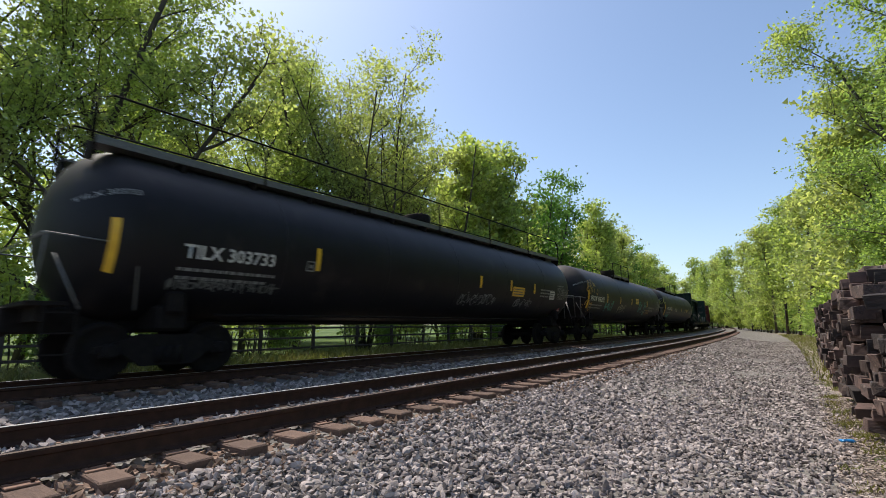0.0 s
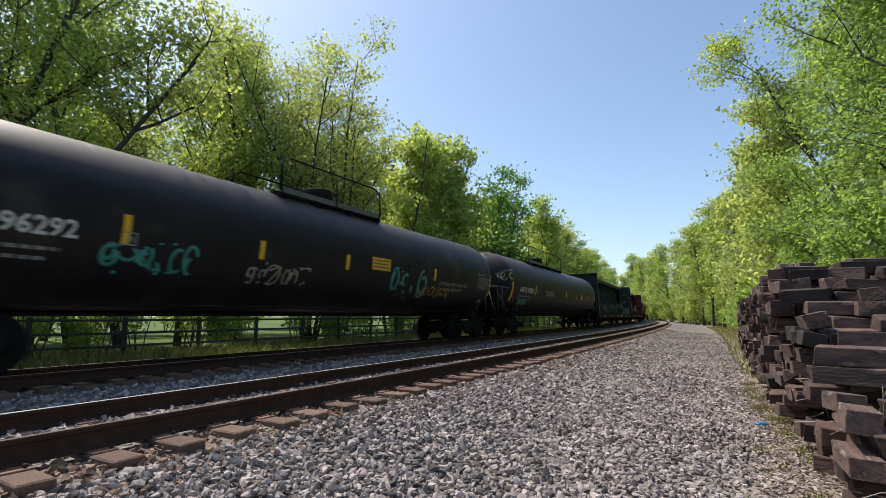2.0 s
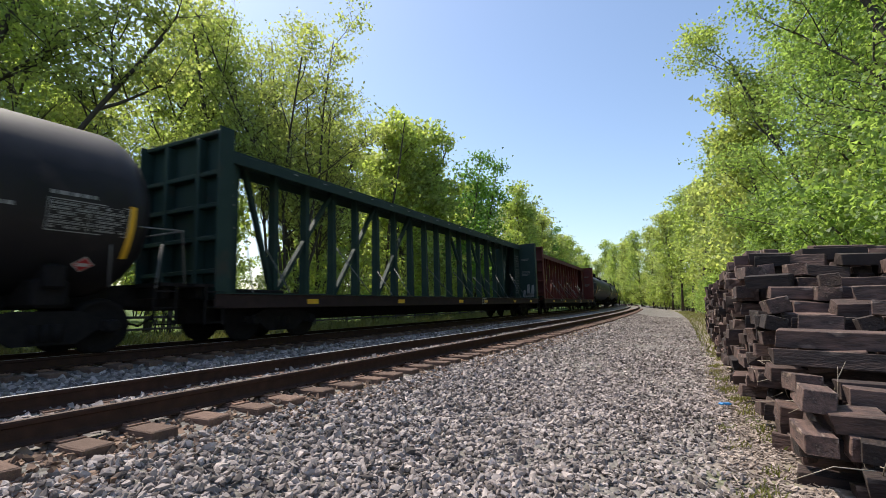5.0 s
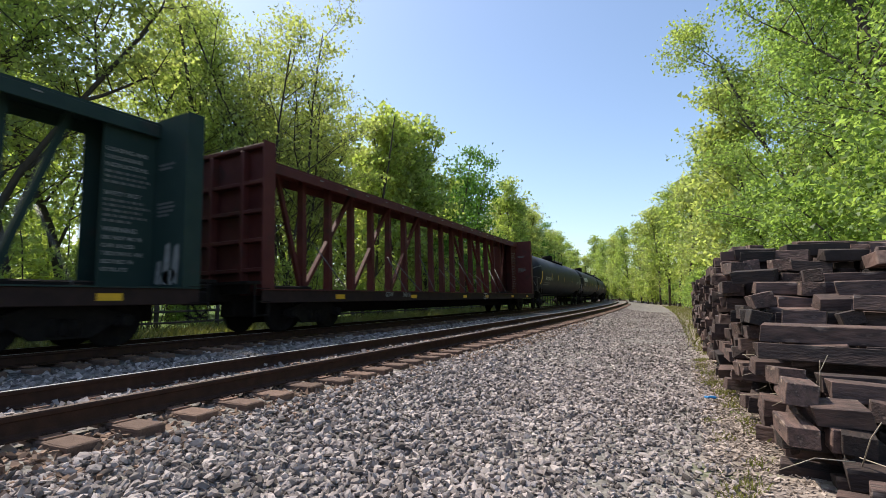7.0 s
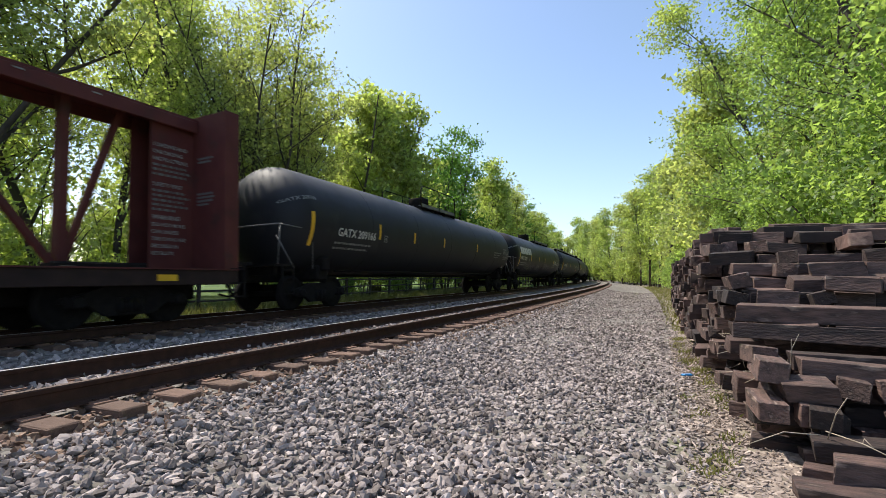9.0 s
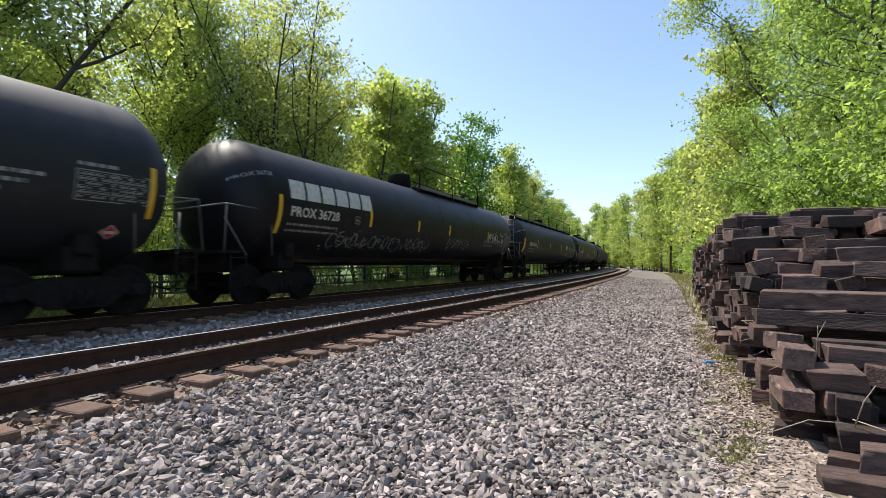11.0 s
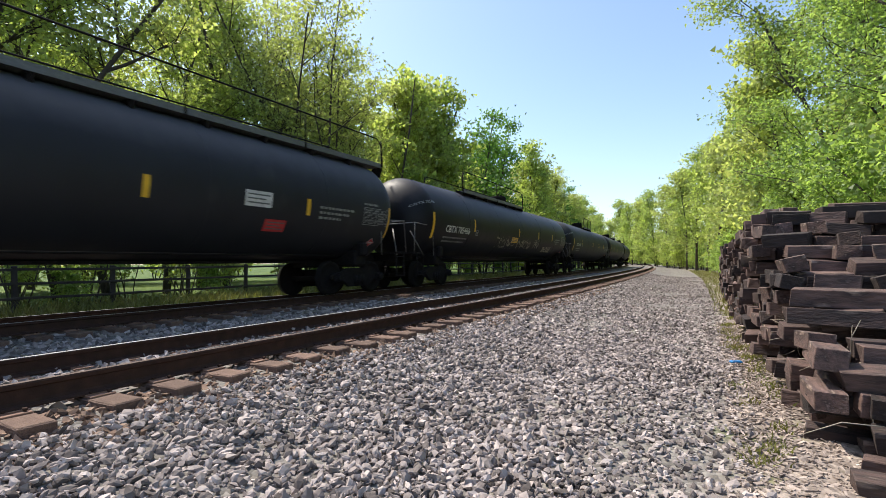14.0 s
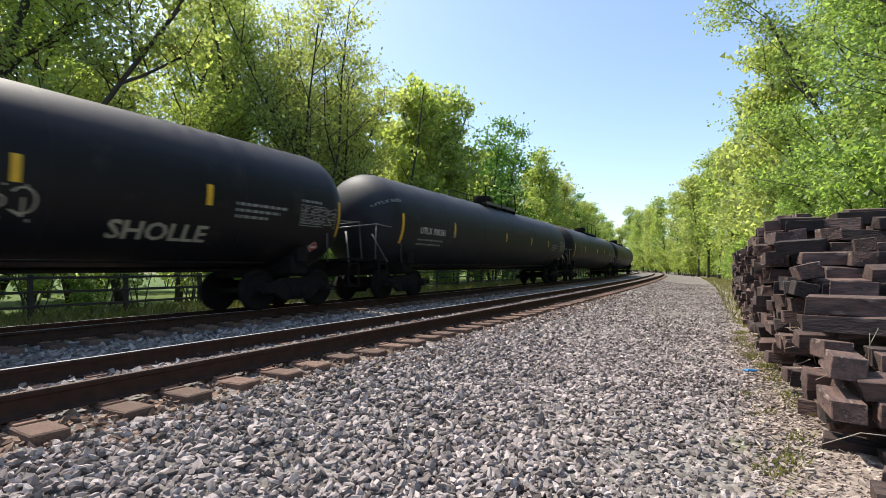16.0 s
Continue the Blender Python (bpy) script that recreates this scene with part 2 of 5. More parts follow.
# ---- mesh helpers ----
class Build:
    """Collects boxes, tubes and turned shapes into one mesh."""

    def __init__(self):
        self.v, self.f, self.smooth = [], [], []

    def add(self, verts, faces, smooth=False):
        k = len(self.v)
        self.v.extend(tuple(p) for p in verts)
        self.f.extend(tuple(i + k for i in f) for f in faces)
        self.smooth.extend([smooth] * len(faces))
        return self

    def box(self, c, size, m=None, bevel=0.0):
        x, y, z = (d / 2 for d in size)
        c = Vector(c)
        if bevel:
            w = bevel
            pts, fs = [], []
            ring = [(x - w, -y), (x, -y + w), (x, y - w), (x - w, y), (-x + w, y), (-x, y - w), (-x, -y + w), (-x + w, -y)]
            for zz, inset in ((-z, w), (-z + w, 0), (z - w, 0), (z, w)):
                for px, py in ring:
                    pts.append(Vector((px * (1 - inset / max(x, 0.001)), py * (1 - inset / max(y, 0.001)), zz)))
            fs = [(r * 8 + i, r * 8 + (i + 1) % 8, (r + 1) * 8 + (i + 1) % 8, (r + 1) * 8 + i) for r in range(3) for i in range(8)]
            fs += [tuple(range(7, -1, -1)), tuple(range(24, 32))]
        else:
            pts = [Vector((sx * x, sy * y, sz * z)) for sz in (-1, 1) for sx, sy in ((-1, -1), (1, -1), (1, 1), (-1, 1))]
            fs = [(3, 2, 1, 0), (4, 5, 6, 7), (0, 1, 5, 4), (1, 2, 6, 5), (2, 3, 7, 6), (3, 0, 4, 7)]
        return self.add([(m @ p if m else p) + c for p in pts], fs)

    def tube(self, pts, r, n=6, r2=None, caps=True, smooth=True):
        pts = [Vector(p) for p in pts]
        out, fs = [], []
        for i, p in enumerate(pts):
            d = (pts[min(i + 1, len(pts) - 1)] - pts[max(i - 1, 0)]).normalized()
            u = d.orthogonal().normalized() if i == 0 else (u - d * u.dot(d)).normalized()
            w = d.cross(u)
            rr = r if r2 is None else r + (r2 - r) * i / (len(pts) - 1)
            out += [p + (u * math.cos(a) + w * math.sin(a)) * rr for a in (2 * math.pi * k / n for k in range(n))]
        for i in range(len(pts) - 1):
            fs += [(i * n + k, i * n + (k + 1) % n, (i + 1) * n + (k + 1) % n, (i + 1) * n + k) for k in range(n)]
        self.add(out, fs, smooth)
        if caps:
            k = len(self.v) - len(out)
            self.f += [tuple(k + i for i in range(n - 1, -1, -1)), tuple(k + len(out) - n + i for i in range(n))]
            self.smooth += [False, False]
        return self

    def turned(self, profile, axis, c, n=24, smooth=True):
        """profile: (along, radius) pairs turned round axis 'x', 'y' or 'z' at c."""
        out, fs = [], []
        for a, r in profile:
            for k in range(n):
                co, si = r * math.cos(2 * math.pi * k / n), r * math.sin(2 * math.pi * k / n)
                out.append(Vector(c) + Vector({"x": (a, co, si), "y": (si, a, co), "z": (co, si, a)}[axis]))
        for i in range(len(profile) - 1):
            fs += [(i * n + k, i * n + (k + 1) % n, (i + 1) * n + (k + 1) % n, (i + 1) * n + k) for k in range(n)]
        self.add(out, fs, smooth)
        k = len(self.v) - len(out)
        self.f += [tuple(k + i for i in range(n - 1, -1, -1)), tuple(k + len(out) - n + i for i in range(n))]
        self.smooth += [False, False]
        return self

    def swept(self, outline, path):
        """outline: (across, up) pairs carried along path: (place, right, up)."""
        n = len(outline)
        out = [p + r * a + u * b for p, r, u in path for a, b in outline]
        fs = [(i * n + k, i * n + (k + 1) % n, (i + 1) * n + (k + 1) % n, (i + 1) * n + k) for i in range(len(path) - 1) for k in range(n)]
        return self.add(out, fs + [tuple(range(n - 1, -1, -1)), tuple(len(out) - n + i for i in range(n))])

    def mesh(self, name, mat):
        me = bpy.data.meshes.new(name)
        me.from_pydata([tuple(p) for p in self.v], [], self.f)
        me.polygons.foreach_set("use_smooth", self.smooth)
        me.materials.append(mat)
        me.update()
        return me


def part(name, b, mat, parent=None, label="", at=None):
    ob = new(name, b.mesh(name, mat) if isinstance(b, Build) else b)
    ob.parent = parent
    if at is not None:
        ob.matrix_basis = at
    if label:
        tagged(ob, label)
    return ob


def numpy_mesh(name, verts, faces, mat, smooth=False):
    """A mesh from numpy arrays of places and of equal-sided faces."""
    me = bpy.data.meshes.new(name)
    k = faces.shape[1]
    me.vertices.add(len(verts))
    me.vertices.foreach_set("co", verts.astype(np.float32).ravel())
    me.loops.add(faces.size)
    me.loops.foreach_set("vertex_index", faces.astype(np.int32).ravel())
    me.polygons.add(len(faces))
    me.polygons.foreach_set("loop_start", np.arange(0, faces.size, k, dtype=np.int32))
    me.polygons.foreach_set("use_smooth", np.full(len(faces), smooth))
    me.materials.append(mat)
    me.update(calc_edges=True)
    return me


# ---- ground ----
PROFILE = [(-700, 0.0), (-300, 0.0), (-120, 0.0), (-60, 0), (-30, 0.0), (-15, 0.0), (-9, 0.0), (-7, 0.0), (-6, 0.0), (-5.2, 0.02), (-4.6, 0.0), (-3.9, 0.0), (-3.2, 0.01),
           (-2.7, 0.03), (-2.2, 0.07), (-1.7, 0.14), (-1.2, 0.235), (-0.8, 0.31), (-0.5, 0.345), (-0.2, 0.36), (0.2, 0.36), (1.0, 0.37), (1.9, 0.36), (2.4, 0.33), (3.0, 0.32), (3.7, 0.35),
           (4.4, 0.37), (5.4, 0.365), (6.6, 0.35), (7.3, 0.3), (8.2, 0.1), (9.0, 0.03), (11, 0.05), (14, 0.12), (20, 0.2), (30, 0.25), (60, 0.3), (120, 0.3), (300, 0.3), (600, 0.3)]


def level(o):
    return float(np.interp(o, [p[0] for p in PROFILE], [p[1] for p in PROFILE]))


def build_ground():
    along = sorted(set([-500, -300, -150, -80, -40, -20, -10, -5] + [i * 0.5 for i in range(-6, 60)] + [30 + i * 2 for i in range(36)] + [105, 120, 150, 200, 300, 450, 700, 1000]))
    across = []
    for (a, _), (c, _) in zip(PROFILE, PROFILE[1:]):
        steps = 2 if abs(a) < 9 else 1
        across += [a + (c - a) * i / steps for i in range(steps)]
    across.append(PROFILE[-1][0])
    verts, uvs = [], []
    for s in along:
        for o in across:
            p = on(s, o)
            z = level(o)
            if -2.6 < s < 110 and abs(o) < 30:
                z += 0.05 * noise.noise((p.x * 0.5, p.y * 0.5, 3.0)) * (1 if o < -2 or o > 8 else 0.35)
            verts.append((p.x, p.y, z))
            uvs.append((s, o))
    w = len(across)
    faces = [(i * w + k + 1, i * w + k, (i + 1) * w + k, (i + 1) * w + k + 1) for i in range(len(along) - 1) for k in range(w - 1)]
    me = bpy.data.meshes.new("ground")
    me.from_pydata(verts, [], faces)
    me.polygons.foreach_set("use_smooth", [True] * len(faces))
    layer = me.uv_layers.new(name="UVMap")
    idx = np.empty(len(me.loops), np.int32)
    me.loops.foreach_get("vertex_index", idx)
    layer.data.foreach_set("uv", np.array(uvs, np.float32)[idx].ravel())
    me.materials.append(M_GROUND)
    me.update()
    tagged(new("ground", me), "grey gravel track bed and path running into green meadow", "ground", kind="structure")


build_ground()


# ---- tracks ----
RAIL = [(-0.076, -0.186), (0.076, -0.186), (0.076, -0.175), (0.022, -0.158), (0.009, -0.14), (0.009, -0.05), (0.034, -0.036), (0.037, -0.008), (0.03, 0.0),
        (-0.03, 0.0), (-0.037, -0.008), (-0.034, -0.036), (-0.009, -0.05), (-0.009, -0.14), (-0.022, -0.158), (-0.076, -0.175)]


def bed(s, o, base_o, base_z):
    """A place, its right and its up on the canted track."""
    a, c = s / CURVE, radians(CANT)
    out = Vector((math.cos(a), math.sin(a), 0))
    right = out * math.cos(c) + Vector((0, 0, math.sin(c)))
    up = Vector((0, 0, math.cos(c))) - out * math.sin(c)
    return on(s, o, base_z - (o - base_o) * math.tan(c)), right, up


def track_pose(s, o, base_o, base_z, dz=0.0):
    p, r, u = bed(s, o, base_o, base_z)
    f = u.cross(r)
    m = Matrix((r, f, u)).transposed().to_4x4()
    m.translation = p + u * dz
    return m


def build_track(name, base_o, base_z, label, s_from, s_to):
    track = tagged(new(name), label, "railway track", kind="structure")
    for k in (0, 1):
        b = Build()
        path = [bed(s, base_o + k * GAUGE, base_o, base_z) for s in np.arange(-30, 260, 2.5)]
        b.swept(RAIL, path)
        rail = part("rail", b, M_RAIL, track)
        b = Build()
        b.swept([(-0.03, 0.001), (0.03, 0.001), (0.03, 0.004), (-0.03, 0.004)], path)
        part("running_surface", b, M_DULL if base_o == 0 and k == 0 else M_STEEL, rail, "wheel-worn strip along the railhead")
    shapes = []
    rnd = random.Random(5)
    for k in range(4):
        b = Build()
        b.box((0, 0, -0.09), (2.62, 0.235, 0.18), bevel=0.012)
        b.v = [Vector(p) + Vector((0, noise.noise((p[0] * 3, p[1] * 9, k * 7.1)) * 0.012, noise.noise((p[0] * 4, p[1] * 7, k * 3.7)) * 0.008)) for p in b.v]
        shapes.append(b.mesh("tie", M_TIE))
    b = Build()
    b.box((0, 0, 0.008), (0.36, 0.195, 0.016), bevel=0.004)
    b.box((-0.1, 0, 0.018), (0.03, 0.195, 0.014)).box((0.1, 0, 0.018), (0.03, 0.195, 0.014))
    plate = b.mesh("tie_plate", M_PLATE)
    b = Build()
    for x, y in ((-0.088, 0.05), (0.088, -0.05), (0.14, 0.06), (-0.14, -0.06)):
        b.box((x, y, 0.035), (0.034, 0.03, 0.02), bevel=0.005).box((x, y, 0.02), (0.016, 0.016, 0.03))
    spike = b.mesh("spike", M_RAIL)
    s, i = s_from, 0
    while s < s_to:
        m = track_pose(s, base_o + GAUGE / 2, base_o, base_z, -0.2) @ pose(rnd.uniform(-0.04, 0.04), 0, rnd.uniform(-0.008, 0.004), 0, 0, rnd.uniform(-1.6, 1.6))
        tie = part("sleeper", shapes[i % 4], None, track, at=m)
        if s < 45:
            for x in (-GAUGE / 2, GAUGE / 2):
                part("tie_plate", plate, None, tie, at=pose(x, 0, 0.0))
            part("spikes", spike, None, tie, "rusty rail spikes", at=pose(GAUGE / 2, 0, 0.0))
        s, i = s + 0.513 + rnd.uniform(-0.02, 0.02), i + 1
    return track


build_track("near_track", 0.0, RAIL_Z, "empty railway track with rusty rails on worn brown wooden ties", -1.6, 75)
build_track("train_track", SPACING, RAIL_Z + 0.02, "shaded railway track under the passing freight train", -3, 60)


# ---- stones of the ballast and of the path ----
def stones(name, label, spots, sizes, seed, fine=False, mat=M_STONE):
    """Broken stones turned at random: twelve-cornered lumps close by, eight-cornered ones farther off."""
    rng = np.random.default_rng(seed)
    n = len(spots)
    if fine:
        g = (1 + 5 ** 0.5) / 2
        corner = np.array([(-1, g, 0), (1, g, 0), (-1, -g, 0), (1, -g, 0), (0, -1, g), (0, 1, g), (0, -1, -g), (0, 1, -g), (g, 0, -1), (g, 0, 1), (-g, 0, -1), (-g, 0, 1)]) * 0.32
        face = np.array([(0, 11, 5), (0, 5, 1), (0, 1, 7), (0, 7, 10), (0, 10, 11), (1, 5, 9), (5, 11, 4), (11, 10, 2), (10, 7, 6), (7, 1, 8),
                         (3, 9, 4), (3, 4, 2), (3, 2, 6), (3, 6, 8), (3, 8, 9), (4, 9, 5), (2, 4, 11), (6, 2, 10), (8, 6, 7), (9, 8, 1)])
    else:
        corner = np.array([(x, y, z) for z in (-1, 1) for x, y in ((-1, -1), (1, -1), (1, 1), (-1, 1))], float) * 0.5
        face = np.array([(3, 2, 1, 0), (4, 5, 6, 7), (0, 1, 5, 4), (1, 2, 6, 5), (2, 3, 7, 6), (3, 0, 4, 7)])
    k = len(corner)
    v = corner[None] * (0.55 + 0.8 * rng.random((n, k, 1))) * (1 + 0.5 * (rng.random((n, k, 3)) - 0.5))
    v *= np.stack([1.05 + 0.6 * rng.random(n), 0.75 + 0.35 * rng.random(n), 0.5 + 0.35 * rng.random(n)], 1)[:, None]
    q = rng.normal(size=(n, 4)) * (1.0, 0.4, 0.4, 1.0)
    q /= np.linalg.norm(q, axis=1, keepdims=True)
    w, x, y, z = q.T
    r = np.stack([1 - 2 * (y * y + z * z), 2 * (x * y - z * w), 2 * (x * z + y * w), 2 * (x * y + z * w), 1 - 2 * (x * x + z * z), 2 * (y * z - x * w),
                  2 * (x * z - y * w), 2 * (y * z + x * w), 1 - 2 * (x * x + y * y)], 1).reshape(n, 3, 3)
    v = np.einsum("nij,nkj->nki", r, v) * sizes[:, None, None] + spots[:, None]
    f = (face[None] + k * np.arange(n)[:, None, None]).reshape(-1, face.shape[1])
    tagged(new(name, numpy_mesh(name, v.reshape(-1, 3), f, mat)), label, "gravel", kind="stuff")


def scatter(n, s0, s1, o0, o1, seed, power=1.0):
    rng = np.random.default_rng(seed)
    s = s0 + (s1 - s0) * rng.random(n) ** power
    o = o0 + (o1 - o0) * rng.random(n)
    a = s / CURVE
    z = np.interp(o, [p[0] for p in PROFILE], [p[1] for p in PROFILE])
    return np.stack([CX + (CURVE - o) * np.cos(a), (CURVE - o) * np.sin(a), z], 1), o, rng


def build_stones():
    p, o, rng = scatter(22000, 0.6, 7.5, -4.9, -0.62, 11, 1.15)
    size = (0.033 + 0.032 * rng.random(len(p)) ** 1.6) * np.where(o < -3.6, 0.8, 1.0)
    p[:, 2] += size * rng.uniform(-0.25, 0.55, len(p))
    keep = rng.random(len(p)) < np.where(o < -4.3, 0.6, 1.0)
    stones("shoulder_ballast", "loose broken grey ballast stones beside the track", p[keep], size[keep], 12, True)
    p, o, rng = scatter(21000, 7.5, 48, -4.9, -0.62, 13, 1.7)
    size = rng.uniform(0.036, 0.062, len(p)) * np.where(o < -3, 0.8, 1.0)
    p[:, 2] += size * 0.05
    stones("path_gravel", "grey gravel path along the track", p, size, 14)
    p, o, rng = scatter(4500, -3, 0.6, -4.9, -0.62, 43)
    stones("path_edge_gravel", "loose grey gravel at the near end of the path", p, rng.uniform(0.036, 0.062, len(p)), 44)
    p, o, rng = scatter(4200, 0, 22, -1.05, 0.0, 19, 1.3)
    stones("crib_ballast", "small rust-stained stones between the tie ends", p, rng.uniform(0.03, 0.055, len(p)), 20, mat=M_RUSTSTONE)
    p, o, rng = scatter(9000, 0, 26, 0.05, 3.9, 15, 1.3)
    size = rng.uniform(0.04, 0.075, len(p))
    p[:, 2] += np.where((o < 1.5), -0.01, 0.0)
    stones("track_ballast", "grey ballast between the rails and the tracks", p, size, 16)
    p, o, rng = scatter(2500, 0, 26, 4.0, 7.8, 17, 1.3)
    stones("shaded_ballast", "dark ballast under the train", p, rng.uniform(0.045, 0.08, len(p)), 18)


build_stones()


# ---- trees ----
def leaves(name, centres, spread, each, size, mat, seed, plain=False):
    """Many small folded leaves round the given centres."""
    rng = np.random.default_rng(seed)
    c = np.repeat(np.asarray(centres, float), each, axis=0)
    n = len(c)
    p = c + rng.normal(size=(n, 3)) * np.asarray(spread) * (0.55, 0.55, 0.36)
    d = rng.normal(size=(n, 3)) + (0, 0, -0.25)
    d /= np.linalg.norm(d, axis=1, keepdims=True)
    w = np.cross(d, rng.normal(size=(n, 3)) + (0, 0, 0.9))
    w /= np.linalg.norm(w, axis=1, keepdims=True)
    nn = np.cross(d, w)
    ln = (size * (0.6 + 0.8 * rng.random(n)))[:, None]
    wd = ln * 0.36
    if plain:
        v = np.stack([p, p + d * ln + w * wd * 1.2, p + d * ln - w * wd * 1.2], 1)
        return numpy_mesh(name, v.reshape(-1, 3), np.arange(3 * n).reshape(n, 3), mat)
    v = np.stack([p, p + d * ln * 0.45 + w * wd + nn * wd * 0.35, p + d * ln, p + d * ln * 0.45 - w * wd + nn * wd * 0.35], 1)
    f = np.arange(4 * n).reshape(n, 4)
    return numpy_mesh(name, v.reshape(-1, 3), f, mat)


def tree_shape(seed, height, stems, spread, first, twig, leafy, each, size, mat, kids=(11, 6, 4), limb=0.42, fine=3):
    """Trunk and crown meshes: stems that fork into limbs, and leaves in clumps at their ends."""
    rnd = random.Random(seed)
    b, tips = Build(), []

    def grow(p, d, length, r, depth):
        pts, q, dd = [p], p, d
        for _ in range(4):
            dd = (dd + Vector((rnd.gauss(0, 0.11), rnd.gauss(0, 0.11), rnd.gauss(0.04, 0.06)))).normalized()
            q = q + dd * (length / 4)
            pts.append(q)
        if depth <= fine:
            b.tube(pts if depth < 3 else pts[::2], r, (7, 5, 3, 3)[depth], r * (0.35 if depth == 0 else 0.3), caps=depth == 0)
        if depth >= 3:
            tips.extend(pts[1:])
            return
        if depth == 2:
            tips.extend(pts[2:])
        if depth == 0:
            tips.append(pts[-1])
        for i in range(kids[depth]):
            f = first + (1 - first) * (i + rnd.random() * 0.8) / kids[depth] if depth == 0 else 0.25 + 0.75 * (i + rnd.random()) / kids[depth]
            f = min(f, 0.999)
            k = min(int(f * 4), 3)
            at = pts[k].lerp(pts[k + 1], f * 4 - k)
            ang = rnd.uniform(0, 2 * math.pi)
            side = Vector((math.cos(ang), math.sin(ang), 0))
            lift = rnd.uniform(0.5, 1.3) if depth == 0 else rnd.uniform(-0.1, 0.9)
            ratio = (spread * (1.25 - 0.75 * f) * rnd.uniform(0.8, 1.2)) if depth == 0 else rnd.uniform(0.42, 0.62)
            grow(at, (side + Vector((0, 0, lift)) + dd * 0.3).normalized(), length * ratio, r * (1 - 0.6 * f) * limb if depth == 0 else r * 0.5, depth + 1)

    for k in range(stems):
        a = 2 * math.pi * k / stems + rnd.random()
        lean = 0.04 if stems == 1 else rnd.uniform(0.12, 0.34)
        start = Vector((math.cos(a), math.sin(a), 0)) * (0 if stems == 1 else 0.2)
        grow(start - Vector((0, 0, 0.25)), Vector((math.cos(a) * lean, math.sin(a) * lean, 1)).normalized(), height * (0.93 if k == 0 else rnd.uniform(0.65, 0.9)), 0.0105 * height / stems ** 0.4, 0)
    rnd.shuffle(tips)
    tips = tips[:leafy]
    trunk = b.mesh("trunk", M_BARK)
    crown = leaves("crown", [tuple(p) for p in tips], (twig, twig, twig * 0.7), each, size, mat, seed, fine < 3)
    return trunk, crown


def tree(name, shape, m, label, group):
    t = tagged(new(name), label, "tree", group)
    t.matrix_basis = m
    part("trunk", shape[0], None, t)
    part("crown", shape[1], None, t)
    return t


SHAPES = {
    # near trees: small leaves
    "tall": tree_shape(1, 17, 1, 0.28, 0.2, 0.75, 1300, 11, 0.135, M_LEAF[0]),
    "open": tree_shape(2, 16.5, 7, 0.24, 0.3, 0.55, 2300, 9, 0.145, M_LEAF[2], (10, 6, 4), limb=0.62),
    "bold": tree_shape(8, 18, 2, 0.36, 0.16, 0.6, 1300, 11, 0.16, M_LEAF[2], (8, 6, 4), limb=0.8),
    "lush": tree_shape(6, 18, 1, 0.27, 0.05, 0.6, 2300, 20, 0.125, M_LEAF[1]),
    # farther trees: clumps; haze is put into the paler leaves of round, light, thicket
    "round": tree_shape(3, 16, 1, 0.25, 0.06, 0.85, 750, 8, 0.29, M_LEAF[0], (13, 5, 3), fine=1),
    "dark": tree_shape(4, 16, 2, 0.24, 0.05, 0.9, 800, 8, 0.27, M_LEAFDARK, (12, 5, 3), fine=2),
    "young": tree_shape(5, 11, 2, 0.26, 0.06, 0.6, 600, 8, 0.22, M_LEAF[0], (10, 5, 3), fine=2),
    "light": tree_shape(9, 16, 1, 0.25, 0.08, 0.85, 750, 8, 0.28, M_LEAF[2], (13, 5, 3), fine=1),
    "thin": tree_shape(10, 15, 3, 0.2, 0.2, 0.6, 420, 6, 0.26, M_LEAF[2], (11, 5, 3), fine=2),
    "over": tree_shape(12, 18, 2, 0.34, 0.45, 0.6, 1300, 14, 0.14, M_LEAF[0], (9, 6, 4), 0.5),
    "hedge": tree_shape(13, 7, 4, 0.3, 0.03, 0.6, 800, 14, 0.115, M_LEAF[1], (8, 4, 3), fine=1),
    "thicket": tree_shape(11, 8, 3, 0.3, 0.02, 0.8, 450, 7, 0.29, M_LEAF[0], (8, 4, 3), fine=0),
    "sapling": tree_shape(14, 5, 4, 0.22, 0.25, 0.45, 160, 5, 0.16, M_LEAF[0], (5, 3, 2), fine=1),
    "shrub": tree_shape(7, 3.6, 4, 0.45, 0.03, 0.42, 330, 5, 0.19, M_LEAF[1], (7, 4, 3), fine=1),
}
LABELS = {"tall": "tall spring tree with thin bark and light green leaves", "open": "many-stemmed tree with open limbs and sparse young leaves", "bold": "forked tree with dark heavy limbs and yellow-green leaves",
          "round": "broad leafy tree with fresh green crown", "dark": "dense deep green tree in the wood's edge", "young": "slender young tree with bright leaves", "light": "light green tree in the wood",
          "thin": "thin-stemmed tree with sparse yellow-green leaves", "over": "tall tree with spreading light green limbs over the stack", "lush": "tall lush tree with bright green crown", "hedge": "leafy young growth reaching down behind the stack", "thicket": "dense leafy thicket reaching the ground", "sapling": "dark thin-stemmed saplings by the fence", "shrub": "low leafy shrub at the wood's edge"}


def plant(kind, x, y, scale, turn, group):
    o = off_of(x, y)
    m = pose(x, y, level(o) - 0.02, 0, 0, turn) @ Matrix.Scale(scale, 4)
    tree(kind if kind in ("shrub", "thicket", "hedge", "sapling") else "tree", SHAPES[kind], m, LABELS[kind], group)


